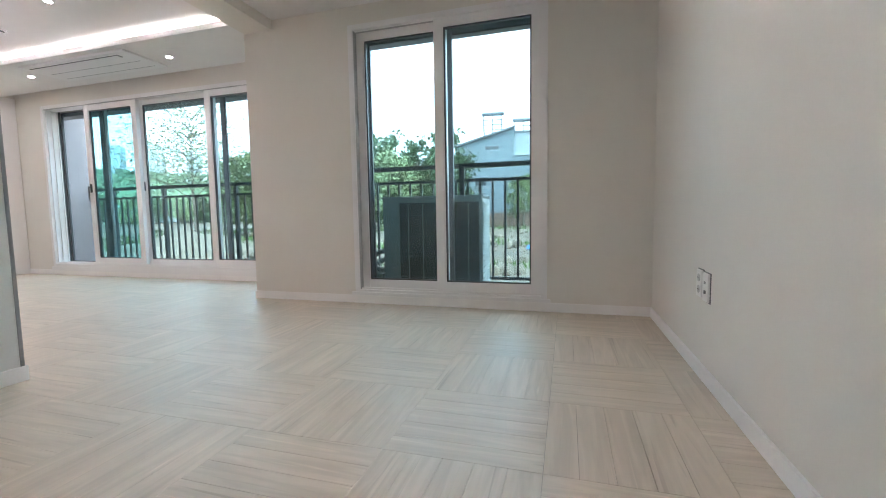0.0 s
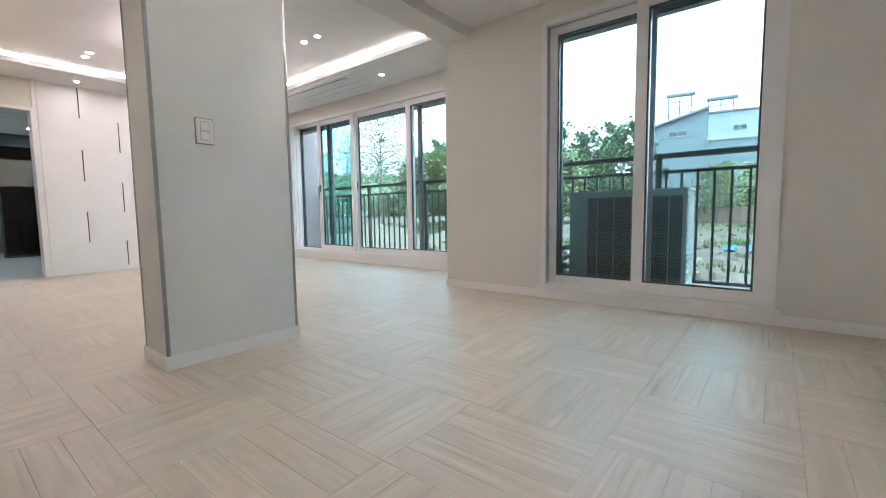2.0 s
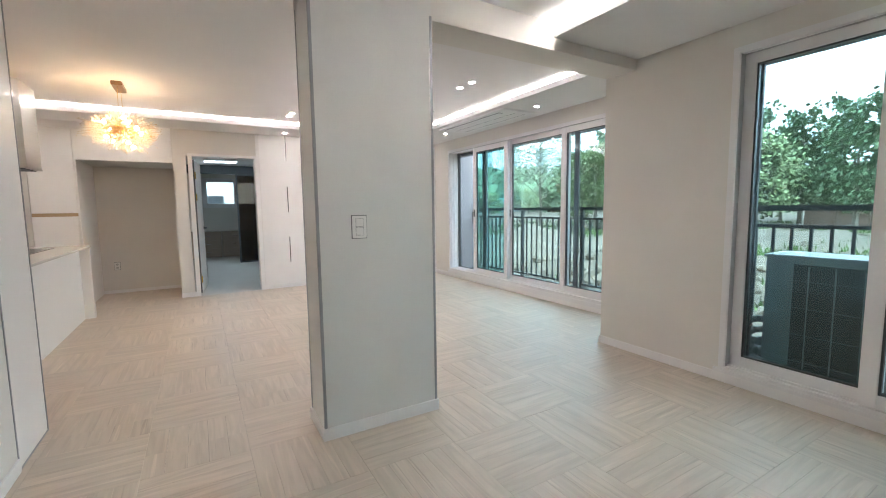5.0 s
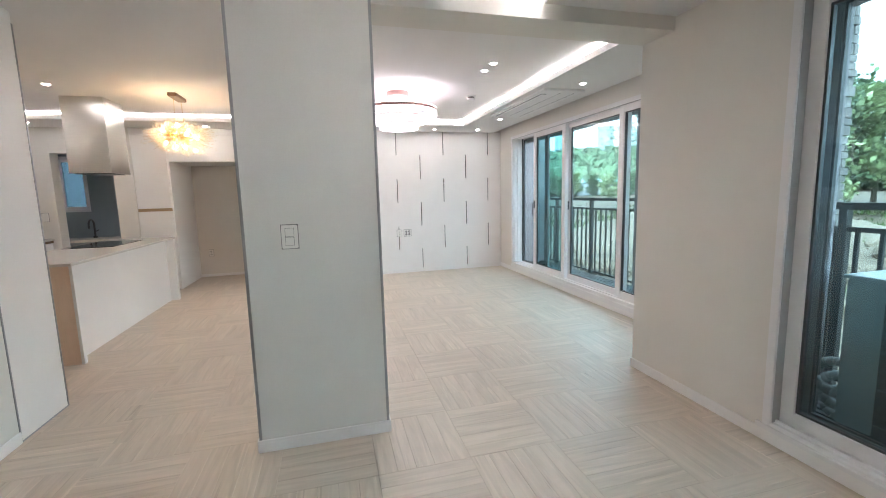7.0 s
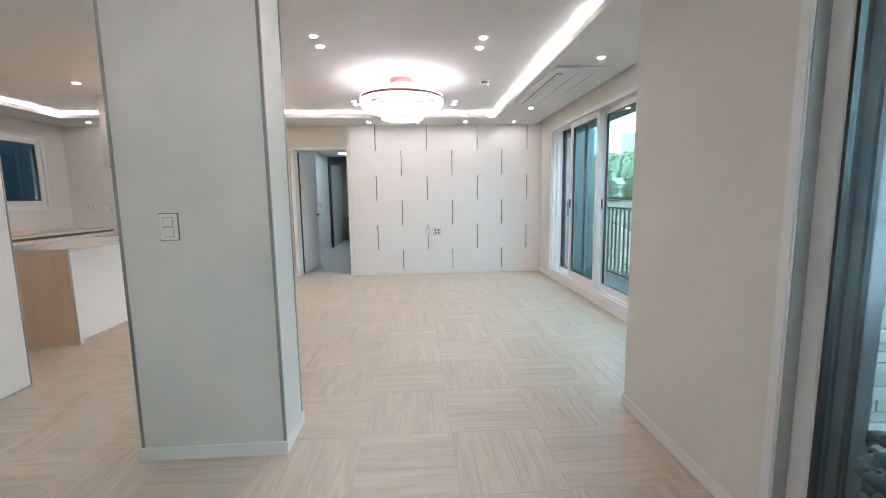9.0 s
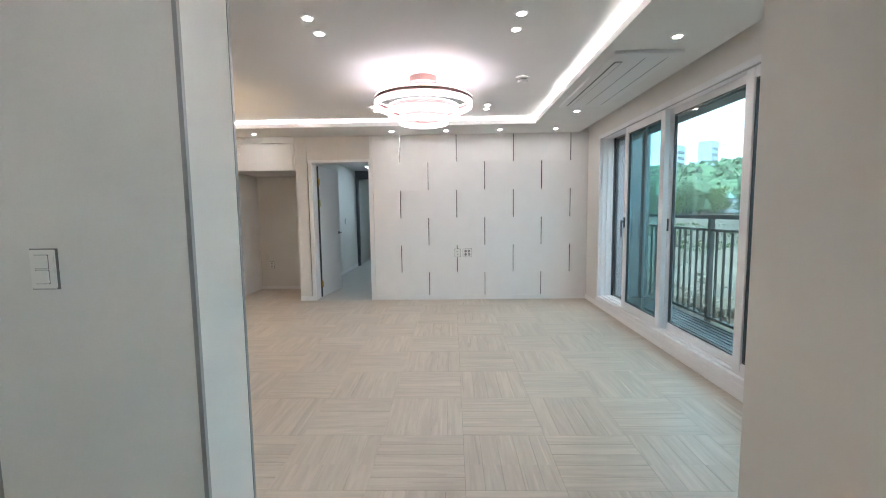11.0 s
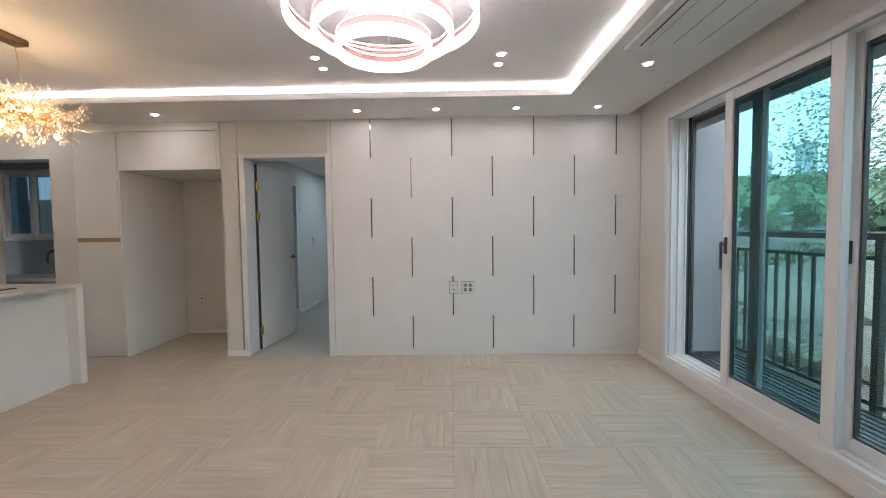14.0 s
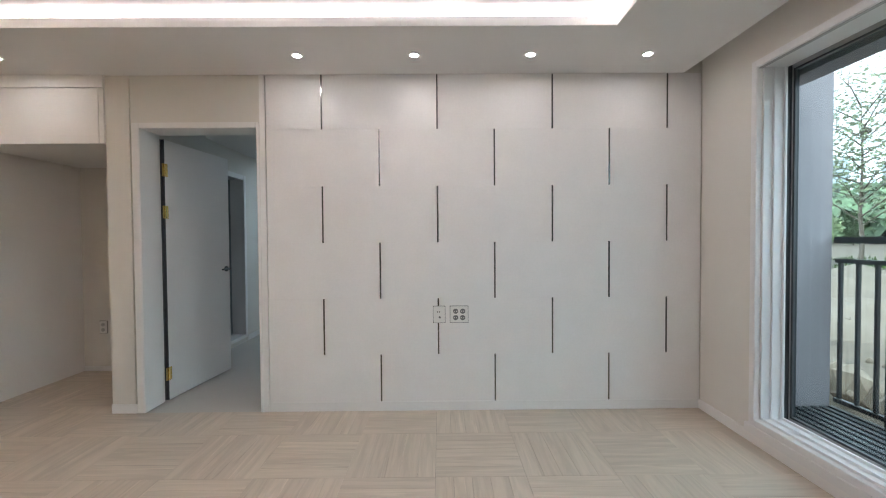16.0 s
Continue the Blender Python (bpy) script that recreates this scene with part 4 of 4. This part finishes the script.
for k in range(5):
    y = Y0 + 0.12 + k * 0.14
    under(ou, bx("grille_rib", (X0 - 0.008, X0 - 0.003, y, y + 0.007, Z0 + 0.05, Z1 - 0.05), M_ACBODY))
for k in range(15):
    z = Z0 + 0.05 + k * 0.051
    under(ou, bx("coil_guard", (X0 + 0.04, X1 - 0.02, Y0 - 0.008, Y0, z, z + 0.018), M_ACBODY))
under(ou, bx("top_cover", (X0 - 0.005, X1 + 0.005, Y0 - 0.01, Y1 + 0.01, Z1, Z1 + 0.02), M_ACBODY, bevel=0.004))
for y in (Y0 + 0.12, Y1 - 0.16):
    under(ou, bx("foot", (X0 - 0.02, X1 + 0.02, y, y + 0.06, 0.06, Z0), M_RAIL))
for k in range(4):
    bm = bmesh.new()
    c = Vector((-0.45 + 0.05 * k, Y1 + 0.02, 0.42 - 0.09 * k))
    pts = [c + Vector((0.02 * math.sin(a * 2), 0.14 * math.sin(a), -0.13 * (1 - math.cos(a)) * 0.7)) for a in [math.pi * j / 10 for j in range(11)]]
    tube(bm, pts, 0.026, 10)
    under(ou, part("pipe", bm, M_HOSE, label="wrapped grey refrigerant pipe", smooth=True))

# ---- outside ----
bm = bmesh.new()
N = 90
def ground_z(x, y):
    d = math.hypot(x, y)
    z = -0.85 + max(0.0, d - 25) * 0.012
    if 3 < d < 45:
        z += 0.55 * noise.noise((x * 0.16, y * 0.16, 3)) + 0.2 * noise.noise((x * 0.6, y * 0.6, 9))
    if d > 130:
        z += 26 * (0.55 + 0.45 * noise.noise((x * 0.006, y * 0.006, 1))) * min(1, (d - 130) / 160)
    return z
grid = []
for i in range(N + 1):
    row = []
    for j in range(N + 1):
        u, v = i / N * 2 - 1, j / N * 2 - 1
        x, y = 900 * u * abs(u) ** 1.8, 900 * v * abs(v) ** 1.8
        row.append(bm.verts.new((x, y, min(ground_z(x, y), -0.4) if abs(x) < 12 and abs(y) < 12 else ground_z(x, y))))
    grid.append(row)
for i in range(N):
    for j in range(N):
        bm.faces.new((grid[i][j], grid[i + 1][j], grid[i + 1][j + 1], grid[i][j + 1]))
structure(part("ground", bm, M_DIRT, smooth=True), "bare sandy building-site earth with hills beyond", "ground")

rr = random.Random(12)
bm = bmesh.new()
for k in range(1100):
    a, d = rr.uniform(-0.6, 1.5), 3.5 + 30 * rr.random() ** 1.6
    x, y = 1 + d * math.cos(a), d * math.sin(a) - 2
    s = 0.05 + 0.3 * rr.random() ** 3
    m = Matrix.Translation((x, y, ground_z(x, y) + s * 0.2)) @ Euler((rr.uniform(0, 6), rr.uniform(0, 6), 0)).to_matrix().to_4x4() @ Matrix.Diagonal((s, s * 0.8, s * 0.55, 1))
    bmesh.ops.create_icosphere(bm, subdivisions=1, radius=1, matrix=m)
tagged(part("rubble", bm, M_ROCK), "loose excavated stones on bare earth", "rubble", kind="stuff")


def mound(x, y, r, h, seed):
    bm = bmesh.new()
    n = 18
    top = []
    for i in range(n + 1):
        row = []
        for j in range(n + 1):
            u, v = i / n * 2 - 1, j / n * 2 - 1
            d = min(1, math.hypot(u, v))
            z = h * (1 - d * d) * (0.8 + 0.5 * noise.noise((u * 3 + seed, v * 3, 0))) + 0.12 * noise.noise((u * 9, v * 9, seed))
            row.append(bm.verts.new((x + r * u, y + r * v, ground_z(x + r * u, y + r * v) + z - 0.15)))
        top.append(row)
    for i in range(n):
        for j in range(n):
            bm.faces.new((top[i][j], top[i + 1][j], top[i + 1][j + 1], top[i][j + 1]))
    tagged(part("earth_mound", bm, M_ROCK, smooth=True), "heap of excavated pale earth and stones", "earth mound", "earth mounds")


for q in ((8, 7.5, 3.2, 0.9, 1), (13, 12, 4, 1.1, 5), (17, 6, 4.5, 1.0, 9), (7, 13, 3, 1.0, 14), (24, 3, 5, 0.9, 17)):
    mound(*q)

bm = bmesh.new()
for k in range(5200):
    a, d = rr.uniform(-0.5, 1.45), 5 + 44 * rr.random() ** 0.8
    x, y = d * math.cos(a), d * math.sin(a) - 2
    if noise.noise((x * 0.12, y * 0.12, 6)) < -0.05 - (d > 30) * 0.3:
        continue
    for j in range(4):
        b, h = rr.uniform(0, 6.3), rr.uniform(0.1, 0.35)
        p = Vector((x + rr.uniform(-0.3, 0.3), y + rr.uniform(-0.3, 0.3), ground_z(x, y) - 0.05))
        w = Vector((math.cos(b), math.sin(b), 0)) * 0.06
        bm.faces.new([bm.verts.new(p - w), bm.verts.new(p + w), bm.verts.new(p + Vector((w.y, w.x, h)))])
tagged(part("grass_tufts", bm, M_GRASS), "sparse green grass and weeds on the earth", "grass", kind="stuff")


def tree(name, height, spread, leaves, material, seed, label, size=0.22, low=0.3, open_=1.0, girth=0.022):
    r = random.Random(seed)
    t = thing(name, (0, 0, 0), label, "tree", "trees beyond the building site")
    bm, tips = bmesh.new(), []
    lean = Vector((r.uniform(-0.3, 0.3), r.uniform(-0.3, 0.3), 0))
    trunk = [lean * (k / 6) ** 2 + Vector((r.uniform(-0.06, 0.06), r.uniform(-0.06, 0.06), height * 0.85 * k / 6)) for k in range(7)]
    for k in range(6):
        cyl(bm, trunk[k], trunk[k + 1], girth * height * (1 - k / 6.6), girth * height * (1 - (k + 1) / 6.6), 7)
    for k in range(26):
        f = low + (1 - low) * (k / 26)
        base = trunk[min(5, int(f * 6))].lerp(trunk[min(6, int(f * 6) + 1)], f * 6 % 1)
        a = k * 2.4 + r.uniform(-0.4, 0.4)
        reach = spread * (1.1 - 0.75 * abs(f - 0.5)) * r.uniform(0.6, 1.1)
        tip = base + Vector((math.cos(a) * reach, math.sin(a) * reach, height * r.uniform(0.05, 0.2)))
        mid = base.lerp(tip, 0.5) + Vector((0, 0, height * 0.03))
        cyl(bm, base, mid, 0.0042 * height, 0.0026 * height, 5)
        cyl(bm, mid, tip, 0.0026 * height, 0.001 * height, 5)
        tips += [mid.lerp(tip, q) for q in (0.1, 0.4, 0.7, 1.0)]
        for j in range(3):
            b = mid.lerp(tip, r.random())
            e = b + Vector((r.uniform(-1, 1), r.uniform(-1, 1), r.uniform(0, 1))) * spread * 0.35
            cyl(bm, b, e, 0.002 * height, 0.0008 * height, 4)
            tips += [e, b.lerp(e, 0.6)]
    part("trunk", bm, M_BARK, t)
    bm = bmesh.new()
    for k in range(leaves):
        c = r.choice(tips) + Vector((r.gauss(0, 1), r.gauss(0, 1), r.gauss(0, 0.8))) * spread * 0.13 * open_
        u = Vector((r.gauss(0, 1), r.gauss(0, 1), r.gauss(0, 1))).normalized() * size * r.uniform(0.5, 1.1)
        v = u.orthogonal() * 0.6
        bm.faces.new([bm.verts.new(c - u), bm.verts.new(c + v), bm.verts.new(c + u), bm.verts.new(c - v)])
    part("crown", bm, material, t)
    return t


nest_tree = tree("broadleaf_tree", 12.0, 4.3, 6400, M_PALE, 3, "tall thin-leaved spring tree with a nest", 0.15, 0.25, 2.0, 0.012)
nest_tree.matrix_world = pose(24.4, 23, ground_z(24.4, 23))
bm = bmesh.new()
bmesh.ops.create_icosphere(bm, subdivisions=2, radius=0.32, matrix=Matrix.Translation((0.25, 0.1, 8.5)) @ Matrix.Diagonal((1, 1, 0.75, 1)))
part("nest", bm, M_BARK, nest_tree, "dark twig nest")
ta = tree("broadleaf_tree", 7.5, 2.6, 2600, M_LEAF, 5, "bushy spring-green tree beyond the site", 0.2, 0.15)
tb = tree("pine_tree", 9, 2.6, 3600, M_PINE, 7, "dense dark green tree beyond the site", 0.22, 0.1)
tc_ = tree("broadleaf_tree", 6, 2.4, 2600, M_LEAF, 9, "low bushy green tree beyond the site", 0.2, 0.05)
ta.matrix_world = pose(34, 9, ground_z(34, 9))
tb.matrix_world = pose(31, 15, ground_z(31, 15))
tc_.matrix_world = pose(36, 19, ground_z(36, 19))
pool = (ta, tb, tc_, tb)
for k in range(46):
    a = radians(-16 + 106 * k / 46 + rr.uniform(-1, 1))
    d = rr.uniform(40, 62) if a < 0.0 or 0.24 < a < 0.72 else rr.uniform(75, 100)
    x, y = -4 + d * math.cos(a), -7 + d * math.sin(a)
    s = rr.uniform(0.8, 1.25) * (1.0 if a < 0.72 else 0.6)
    c = copy_thing(pool[k % 4], pose(x, y, ground_z(x, y) - 0.2, 0, 0, rr.uniform(0, 360)))
    c.scale = (s, s, s)
for x, y, s in ((20, 8.2, 0.5), (40, -3.2, 0.7), (44, -6.0, 0.75), (26, 13, 0.9), (29, 22, 1.0)):
    c = copy_thing(ta, pose(x, y, ground_z(x, y) - 0.1, 0, 0, x * 30))
    c.scale = (s, s, s)

# far woods on the hills
bm = bmesh.new()
for k in range(9000):
    a = rr.uniform(-0.5, 1.75)
    d = rr.uniform(95, 300)
    x, y = d * math.cos(a), d * math.sin(a)
    z = ground_z(x, y)
    s = rr.uniform(1.2, 3.0)
    for j in range(3):
        c = Vector((x + rr.uniform(-2, 2), y + rr.uniform(-2, 2), z + rr.uniform(0.5, 6)))
        u = Vector((rr.gauss(0, 1), rr.gauss(0, 1), rr.gauss(0, 1))).normalized() * s
        v = u.orthogonal() * 0.7
        bm.faces.new([bm.verts.new(c - u), bm.verts.new(c + v), bm.verts.new(c + u), bm.verts.new(c - v)])
tagged(part("far_woods", bm, M_PINE), "wooded hills in the distance", "woods", kind="stuff")


def house(at, yaw):
    t = thing("house", (*at, 0, 0, yaw), "pale grey gabled house with a white clad upper storey", "house")
    bm = bmesh.new()
    prof = [(-8.4, 0), (6.5, 0), (6.5, 9.6), (-0.5, 11.6), (-0.5, 8.4), (-8.4, 8.4)]
    a = [bm.verts.new((0, y, z)) for y, z in prof]
    b = [bm.verts.new((9, y, z)) for y, z in prof]
    bm.faces.new(a)
    bm.faces.new(b[::-1])
    for k in range(6):
        bm.faces.new((a[k], b[k], b[(k + 1) % 6], a[(k + 1) % 6]))
    part("wall", bm, M_HOUSE, t)
    upper = bx("upper_wall", (0.3, 8.5, -6.0, -0.52, 8.4, 11.1), M_HOUSE2, t, label="white clad upper storey")
    for k in range(9):
        bx("siding_board", (0.26, 0.3, -6.0, -0.52, 8.45 + 0.29 * k, 8.71 + 0.29 * k), M_HOUSE2, upper)
    bx("stair_tower", (0.6, 7, -7.9, -6.02, 8.4, 11.0), M_ROOF, t, label="dark clad roof stair tower")
    bx("parapet_cap", (-0.12, 0.2, -8.5, -0.5, 8.3, 8.48), M_HOUSE2, t)
    bx("downpipe", (-0.14, -0.02, -0.62, -0.5, 0.2, 8.3), M_ROOF, t)
    bm = bmesh.new()
    (y0, z0), (y1, z1) = (-0.6, 11.63), (6.9, 9.5)
    p = [Vector((-0.4, y0, z0)), Vector((-0.4, y1, z1)), Vector((9.3, y1, z1)), Vector((9.3, y0, z0))]
    lo = [bm.verts.new(q) for q in p]
    hi = [bm.verts.new(q + Vector((0, 0, 0.22))) for q in p]
    bm.faces.new(lo)
    bm.faces.new(hi)
    for k in range(4):
        bm.faces.new((lo[k], lo[(k + 1) % 4], hi[(k + 1) % 4], hi[k]))
    part("roof", bm, M_ROOF, t)
    bx("upper_roof", (0.1, 8.7, -6.2, -0.5, 11.1, 11.25), M_ROOF, t)
    for x, y, z, w, h in ((0, 2.2, 9.3, 1.7, 0.5), (0.3, -3.3, 9.4, 1.1, 0.5), (0, 3.6, 5.2, 1.4, 1.1), (0, 3.4, 2.2, 1.6, 1.2), (0, -4.5, 2.2, 1.6, 1.2), (0, -4.5, 5.2, 1.4, 1.1)):
        wn_ = boxes("window", [(x - 0.1, x - 0.02, y - w / 2 - 0.1, y - w / 2, z - h / 2 - 0.1, z + h / 2 + 0.1), (x - 0.1, x - 0.02, y + w / 2, y + w / 2 + 0.1, z - h / 2 - 0.1, z + h / 2 + 0.1),
                               (x - 0.1, x - 0.02, y - w / 2, y + w / 2, z + h / 2, z + h / 2 + 0.1), (x - 0.1, x - 0.02, y - w / 2, y + w / 2, z - h / 2 - 0.1, z - h / 2),
                               (x - 0.1, x - 0.02, y - 0.05, y + 0.05, z - h / 2, z + h / 2)], M_HOUSE2, t)
        bx("pane", (x - 0.08, x - 0.06, y - w / 2, y + w / 2, z - h / 2, z + h / 2), M_FARWIN, wn_)
    for y, zt in ((2.2, 13.6), (-1.6, 12.7)):
        bm = bmesh.new()
        for dy in (-1.1, 0, 1.1):
            cyl(bm, (1, y + dy, zt - 2.4), (1, y + dy, zt - 0.2), 0.07, n=6)
            cyl(bm, (2.4, y + dy, zt - 2.4), (1, y + dy, zt - 0.3), 0.07, n=6)
        for dz in (0.7, 1.3, 1.9):
            cyl(bm, (1, y - 1.4, zt - dz), (1, y + 1.2, zt - dz), 0.06, n=6)
        cyl(bm, (1, y - 1.5, zt), (1, y + 1.3, zt), 0.24, n=12)
        part("roof_tank_frame", bm, M_ROOF, t, "dark roof-top solar heater frame")
    return t


house((48, -0.8, -0.4), 6)


def shed(at, yaw, lx, ly, h):
    t = thing("warehouse", (*at, 0, 0, yaw), "low pale warehouse with a turquoise roof", "warehouse", "far warehouses")
    bx("wall", (-lx / 2, lx / 2, -ly / 2, ly / 2, 0, h), M_HOUSE2, t)
    bm = bmesh.new()
    a = [bm.verts.new(p) for p in ((-lx / 2 - 0.3, -ly / 2 - 0.3, h), (-lx / 2 - 0.3, 0, h + 1.3), (-lx / 2 - 0.3, ly / 2 + 0.3, h))]
    b = [bm.verts.new((lx / 2 + 0.3, v.co.y, v.co.z)) for v in a]
    for q in ((a[0], b[0], b[1], a[1]), (a[1], b[1], b[2], a[2]), (a[2], b[2], b[0], a[0]), (a[0], a[1], a[2]), (b[2], b[1], b[0])):
        bm.faces.new(q)
    part("roof", bm, M_TURQ, t)
    for k in range(6):
        x = -lx / 2 + lx * (k + 0.5) / 6
        bx("window", (x - 0.8, x + 0.8, -ly / 2 - 0.05, -ly / 2 + 0.02, h * 0.5, h * 0.75), M_FARWIN, t)


# blue tarpaulin and low brown wall on the site before the house
bm = bmesh.new()
tn = 14
tv = [[bm.verts.new((0.9 * (i / tn - 0.5), 1.5 * (j / tn - 0.5), 0.1 + 0.28 * max(0, noise.noise((i * 0.35, j * 0.3, 5))) + 0.1 * noise.noise((i * 0.9, j, 2)))) for j in range(tn + 1)] for i in range(tn + 1)]
for i in range(tn):
    for j in range(tn):
        bm.faces.new((tv[i][j], tv[i + 1][j], tv[i + 1][j + 1], tv[i][j + 1]))
tarp = tagged(part("tarpaulin", bm, M_TARP), "crumpled blue tarpaulin lying on the bare earth", "tarpaulin")
tarp.matrix_world = pose(14.5, -6.6, ground_z(14.5, -6.6))
lw = thing("low_wall", (40, -4, ground_z(40, -4)), "low brown boundary wall before the house", "wall")
for k in range(12):
    bx("wall_panel", (0, 0.15, -12 + 2 * k, -10.03 + 2 * k, -0.3, 1.3), M_BROWNWALL, lw)

shed((31, 80, 0.2), -20, 18, 9, 3.0)
shed((62, 80, 0.2), -40, 16, 9, 3.0)
shed((8, 88, 0.2), 0, 14, 8, 3.0)
for k, (x, y, h) in enumerate(((150, 205, 56), (164, 196, 58), (178, 186, 54), (118, 226, 52), (132, 220, 54), (192, 176, 50), (196, 160, 40))):
    t = thing("apartment_tower", (x * 1.25, y * 1.25, 5, 0, 0, 40), "far pale apartment tower in haze", "apartment tower", "far apartment towers")
    h *= 0.72
    bx("wall", (-6, 6, -4, 4, -5, h), M_TOWER, t)
    for j in range(7):
        bx("window_band", (-5, 5, -4.1, -4.0, h * (0.25 + 0.1 * j), h * (0.25 + 0.1 * j) + 1.6), M_FARWIN, t)
# neighbour seen from the rear windows
nb = thing("neighbour_house", (-6.5, 9, -0.9), "pale neighbouring building behind the house", "house")
bx("wall", (-7, 7, 0, 6, 0, 9), M_NB, nb)
for x in (-2.5, 0.0, 2.5):
    for z in (2.2, 5.2):
        f = bx("window", (x - 0.7, x + 0.7, -0.06, 0.02, z - 0.5, z + 0.5), M_DARK, nb)
        bx("pane", (x - 0.62, x + 0.62, -0.07, -0.06, z - 0.42, z + 0.42), M_FARWIN, f)
# added backdrop of dark boards that darkens the view from the kitchen window
backdrop = thing("neighbour_wall", (-10.5, -2, -0.9), "dark striped backdrop added outside the kitchen window", "wall")
for k in range(24):
    bx("backdrop_board", (-0.3, 0.0, -6 + 0.5 * k, -5.52 + 0.5 * k, 0, 6), M_BACKDROP, backdrop)

# ---- floor planks ----
GX, GY = 0.488, 0.505      # basket-weave block
BX, BY, NS = -1.96, -4.915, 5
GAP = 0.0007


def plank_dims(i, j, k):
    x0, y0 = BX + i * GX, BY + j * GY
    if (i + j) % 2 == 1:
        w = GX / NS
        return (x0 + k * w + GAP, x0 + (k + 1) * w - GAP, y0 + GAP, y0 + GY - GAP), "y"
    w = GY / NS
    return (x0 + GAP, x0 + GX - GAP, y0 + k * w + GAP, y0 + (k + 1) * w - GAP), "x"


def clip(d, areas):
    out = []
    for a in areas:
        e = (max(d[0], a[0]), min(d[1], a[1]), max(d[2], a[2]), min(d[3], a[3]))
        if e[1] - e[0] > 0.004 and e[3] - e[2] > 0.004:
            out.append(e)
    return out


AREAS = ((LX, DX, SY, -4.69), (LX, WX, -4.69, -4.2), (KX, WX, -4.2, 0.0), (-5.437, -4.36, 0.0, 1.03))
rest = {"x": bmesh.new(), "y": bmesh.new()}
shared, count = {}, 0
for i in range(-13, 6):
    for j in range(-8, 14):
        for k in range(NS):
            d, way = plank_dims(i, j, k)
            material = M_PLANK_X if way == "x" else M_PLANK_Y
            for e in clip(d, AREAS):
              if -5 <= i <= 1 and -4 <= j <= 3 and e == d and count < 300:
                count += 1
                if way not in shared:
                    w, h = (d[1] - d[0]) / 2, (d[3] - d[2]) / 2
                    first_plank = part("plank", box(bmesh.new(), -w, w, -h, h, -0.006, 0.0), material, floor)
                    shared[way] = first_plank.data
                    ob = first_plank
                else:
                    ob = new("plank", shared[way])
                    ob.parent = floor
                ob.location = ((d[0] + d[1]) / 2, (d[2] + d[3]) / 2, 0)
              else:
                box(rest[way], *e, -0.006, 0.0)
for way, material in (("x", M_PLANK_X), ("y", M_PLANK_Y)):
    tagged(part("planks", rest[way], material, floor), kind="stuff")
